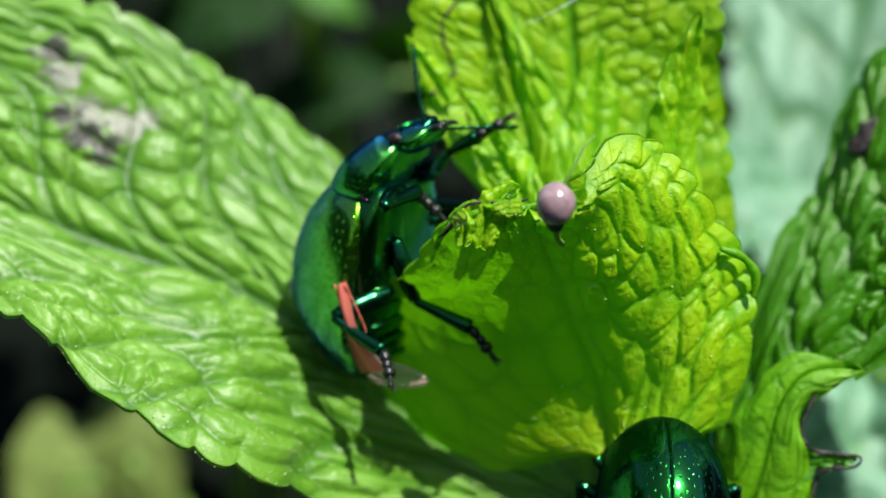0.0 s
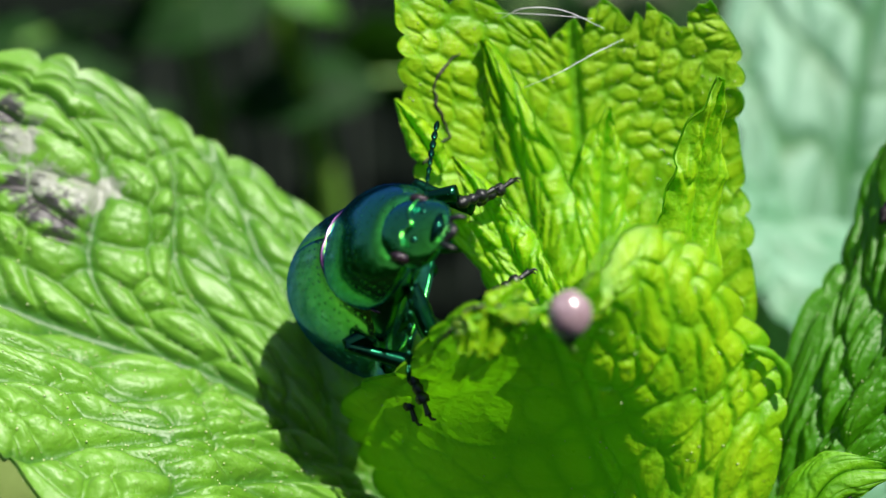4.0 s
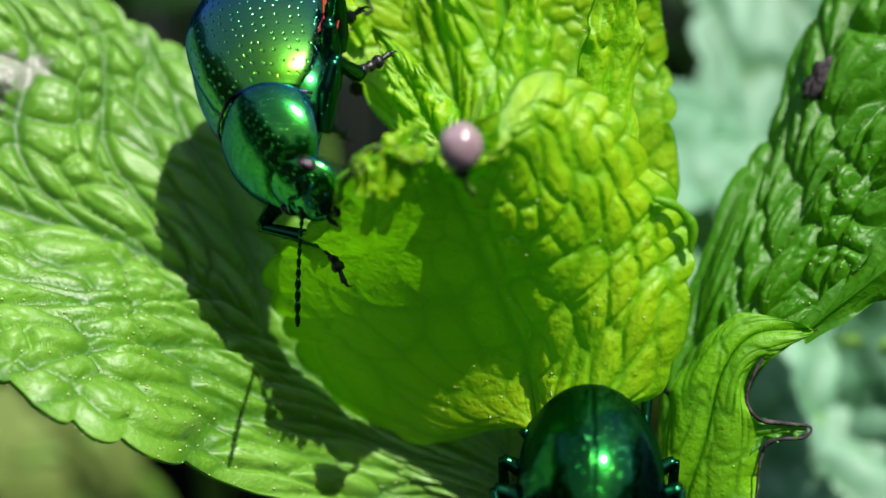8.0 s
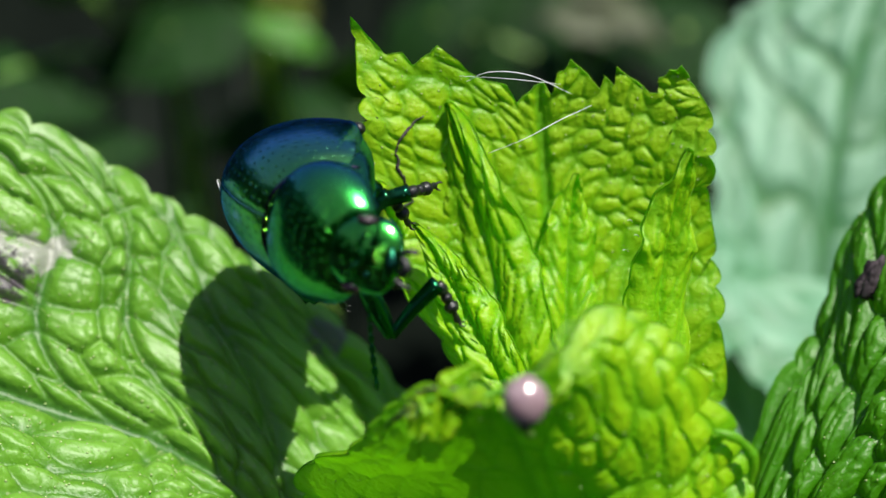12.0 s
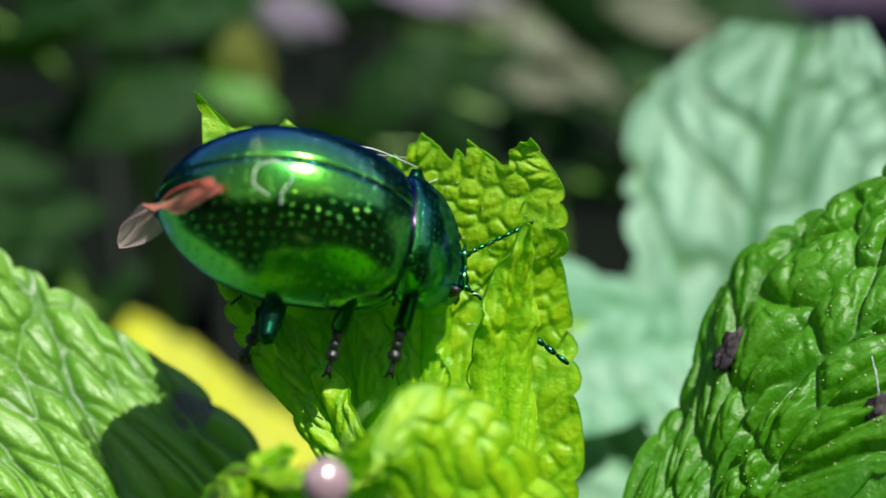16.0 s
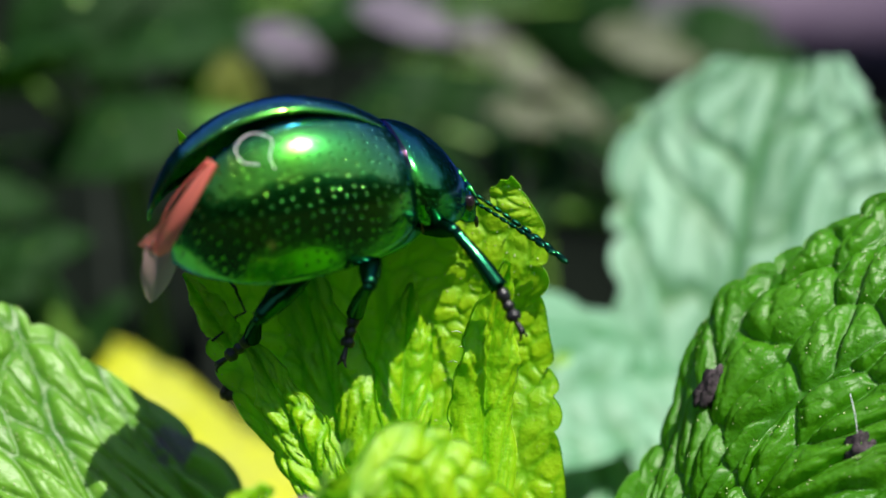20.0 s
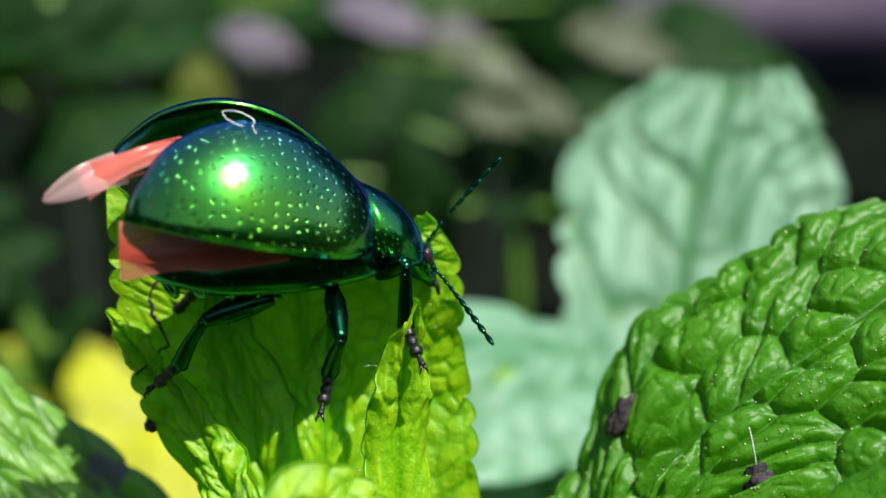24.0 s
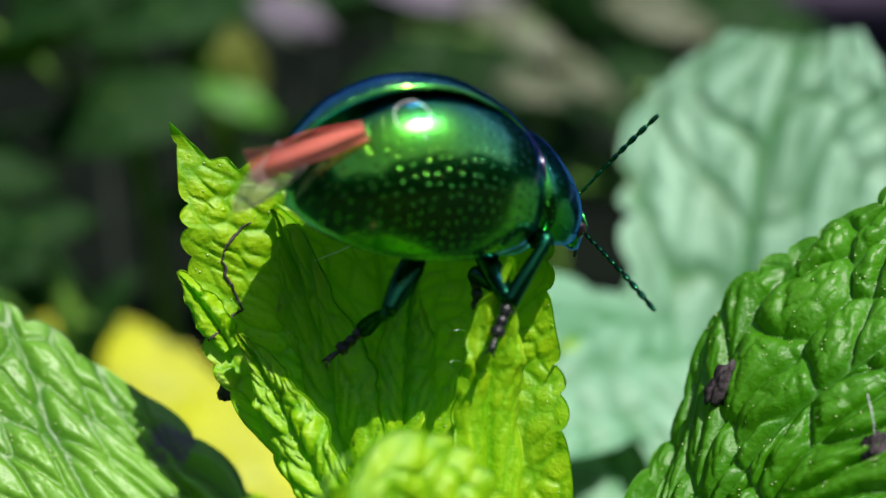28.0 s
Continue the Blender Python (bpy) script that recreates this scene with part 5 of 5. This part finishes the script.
TUCKED = ((1.4, 0.0, 1.2), (-3.0, 0.0, 1.0), (0, 0, 1))
ELYTRA = {
    "left": [(0, 0), (6, 0), (7, 4), (8, 6), (9, 8), (10, 3), (11, 6), (12, 0), (18.5, 1), (19, 4), (20, 8), (21, 10), (23.5, 8), (24, 30), (24.7, 7), (25.9, 9), (26.2, 24), (27, 34), (27.6, 30), (28, 8)],
    "right": [(0, 4), (1, 2), (2, 0), (20, 0), (21, 2), (23.6, 2), (24, 20), (24.7, 0), (26, 0), (26.2, 4), (27, 6), (28, 0)],
}
FOLD = [
    (0, (-0.55, -2.96, 0.57), (-3.62, -2.52, -0.70), (0.0, -1, 0.1)), (1, (-1.09, -2.88, -0.25), (-3.39, -2.52, -1.15), (0.0, -1, 0.1)), (2, TUCKED[0], TUCKED[1], TUCKED[2]), (14.3, TUCKED[0], TUCKED[1], TUCKED[2]),
    (15.5, (-3.75, -0.50, 3.38), (-5.17, -0.77, 1.02), (0.0, -0.8, 0.6)), (16, (-3.86, -0.82, 3.36), (-5.20, -0.27, 0.08), (0.0, -0.8, 0.6)), (17, (-3.77, -1.00, 3.36), (-5.38, -0.27, 0.80), (0.0, -0.8, 0.6)), (18, (-3.20, -0.82, 3.92), (-5.11, -0.77, 1.83), (0.0, -0.8, 0.6)), (18.5, (-3.64, -0.64, 3.65), (-5.16, -0.27, -0.25), (0.0, -0.8, 0.6)), (19, (-3.00, -0.91, 3.96), (-5.11, -0.82, 1.54), (0.0, -0.8, 0.6)), (20, (-3.46, -0.27, 3.46), (-5.22, -0.27, 1.17), (0.0, -0.8, 0.6)), (21, (-2.51, -0.75, 4.10), (-5.16, -0.27, 1.58), (0.0, -0.8, 0.6)), (23.5, (-3.74, -0.95, 3.26), (-5.42, -0.27, 1.40), (0.0, -0.8, 0.6)), (24, (-3.11, -0.27, 4.40), (-5.30, -0.27, 3.81), (0.0, -0.8, 0.6)), (24.7, (-2.30, -2.17, 3.03), (-4.33, -2.06, 0.87), (0.0, -0.8, 0.6)), (25, (-3.05, -1.07, 3.77), (-5.28, -0.78, 0.86), (0.0, -0.8, 0.6)), (26, (-3.41, -0.90, 3.59), (-5.81, -0.27, 1.98), (0.0, -0.8, 0.6)), (26.3, (-3.45, -0.27, 3.88), (-5.84, -0.27, 3.23), (0.0, -0.8, 0.6)), (27.6, (-3.81, -0.98, 3.26), (-5.82, -0.27, 2.36), (0.0, -0.8, 0.6)), (28, (-3.71, -0.76, 3.45), (-5.43, -0.27, 2.20), (0.0, -0.8, 0.6)),
]
FOLD_TIP = [
    (0, (-3.83, -2.23, -0.40), (-3.46, -2.23, -3.67), (0.0, -1, 0.1)), (1, (-3.66, -2.23, -0.93), (-5.95, -2.23, -1.07), (0.0, -1, 0.1)), (2, (-3.36, -1.43, -0.11), (-6.26, -1.17, 0.01), (0.0, -1, 0.1)), (3, TUCKED[0], TUCKED[1], TUCKED[2]), (14.3, TUCKED[0], TUCKED[1], TUCKED[2]),
    (15.5, (-5.17, -0.77, 1.02), (-6.10, -0.27, -5.45), (0.0, -0.8, 0.6)), (16, (-5.20, -0.27, 0.08), (-6.53, -0.27, -4.22), (0.0, -0.8, 0.6)), (17, (-5.38, -0.27, 0.80), (-5.83, -0.27, -2.07), (0.0, -0.8, 0.6)), (18, (-5.11, -0.77, 1.83), (-4.47, -0.27, -1.53), (0.0, -0.8, 0.6)), (18.5, (-5.16, -0.27, -0.25), (-4.90, -0.27, -2.36), (0.0, -0.8, 0.6)), (19, (-5.11, -0.82, 1.54), (-6.02, -0.27, -1.28), (0.0, -0.8, 0.6)), (20, (-5.22, -0.27, 1.17), (-6.02, -0.27, -1.66), (0.0, -0.8, 0.6)), (21, (-5.16, -0.27, 1.58), (-5.93, -0.27, -2.29), (0.0, -0.8, 0.6)), (23.5, (-5.42, -0.27, 1.40), (-6.49, -0.27, -0.73), (0.0, -0.8, 0.6)), (24, (-5.30, -0.27, 3.89), (-8.24, -0.27, 2.87), (0.0, -0.8, 0.6)), (24.7, (-4.33, -2.06, 0.87), (-4.25, -0.27, -1.64), (0.0, -0.8, 0.6)), (25, (-5.28, -0.78, 0.86), (-5.50, -0.27, -1.05), (0.0, -0.8, 0.6)), (26, (-5.81, -0.27, 1.98), (-7.89, -0.27, -0.04), (0.0, -0.8, 0.6)), (26.3, (-5.84, -0.27, 3.23), (-7.35, -0.27, 2.56), (0.0, -0.8, 0.6)), (27.6, (-5.82, -0.27, 2.36), (-7.20, -0.27, 1.63), (0.0, -0.8, 0.6)), (28, (-5.43, -0.27, 2.20), (-7.74, -0.27, -1.49), (0.0, -0.8, 0.6)),
]
WINGS = {
    "left": [(0, TUCKED[0], TUCKED[1], TUCKED[2]), (6, TUCKED[0], TUCKED[1], TUCKED[2]), (7, (0.2, 2.5, 0.35), (-4.4, 1.7, 0.7), (0, 1, 0.2)), (11, (0.2, 2.5, 0.35), (-4.4, 1.7, 0.7), (0, 1, 0.2)), (12, TUCKED[0], TUCKED[1], TUCKED[2]), (25.9, TUCKED[0], TUCKED[1], TUCKED[2]), (26.3, (-1.54, 0.87, 4.13), (-5.64, 0.87, 3.50), (0.0, -0.9, 0.4)), (27, (-1.55, 0.87, 3.73), (-5.53, 0.87, 3.93), (0.0, -0.9, 0.4)), (27.5, (-2.93, 0.87, 2.70), (-6.74, 0.87, 1.89), (0.0, -0.9, 0.4)), (27.9, TUCKED[0], TUCKED[1], TUCKED[2]), (28, TUCKED[0], TUCKED[1], TUCKED[2])],
    "right": [(0, TUCKED[0], TUCKED[1], TUCKED[2]), (23.6, TUCKED[0], TUCKED[1], TUCKED[2]), (24.05, (-1.09, -2.94, 1.49), (-5.21, -1.55, 1.62), (0.0, -1, 0.2)), (24.6, TUCKED[0], TUCKED[1], TUCKED[2]), (25.9, TUCKED[0], TUCKED[1], TUCKED[2]), (26.3, (-1.67, 0.34, 3.77), (-5.73, 0.34, 3.25), (0.0, -0.9, 0.4)), (27, (-0.96, 0.34, 3.20), (-6.24, 0.34, 3.01), (0.0, -0.9, 0.4)), (27.5, (-2.71, 0.34, 2.57), (-6.67, 0.34, 1.95), (0.0, -0.9, 0.4)), (27.9, TUCKED[0], TUCKED[1], TUCKED[2]), (28, TUCKED[0], TUCKED[1], TUCKED[2])],
}
WING_TIPS = {
    "left": [(0, TUCKED[0], TUCKED[1], TUCKED[2]), (25.9, TUCKED[0], TUCKED[1], TUCKED[2]), (26.3, (-5.64, 0.87, 3.50), (-7.85, 0.87, 3.03), (0.0, -0.9, 0.4)), (27, (-5.37, 0.87, 3.93), (-8.20, 0.87, 3.61), (0.0, -0.9, 0.4)), (27.5, (-6.74, 0.87, 1.89), (-9.10, 0.87, 1.14), (0.0, -0.9, 0.4)), (27.9, TUCKED[0], TUCKED[1], TUCKED[2]), (28, TUCKED[0], TUCKED[1], TUCKED[2])],
    "right": [(0, TUCKED[0], TUCKED[1], TUCKED[2]), (25.9, TUCKED[0], TUCKED[1], TUCKED[2]), (26.3, (-5.39, 0.34, 3.33), (-8.25, 0.34, 3.08), (0.0, -0.9, 0.4)), (27, (-5.85, 0.34, 3.18), (-8.99, 0.34, 2.89), (0.0, -0.9, 0.4)), (27.5, (-6.51, 0.34, 1.95), (-9.01, 0.34, 1.21), (0.0, -0.9, 0.4)), (27.9, TUCKED[0], TUCKED[1], TUCKED[2]), (28, TUCKED[0], TUCKED[1], TUCKED[2])],
}


hero_parts["thread"].matrix_basis = aim(Vector((0, 0, 0)), Vector((1, 0.1, 0.05)), Vector((0.27, -0.57, 0.77)))
hero_parts["thread"].location = Vector((-2.64, -1.05, 3.59)) * BM
motions()
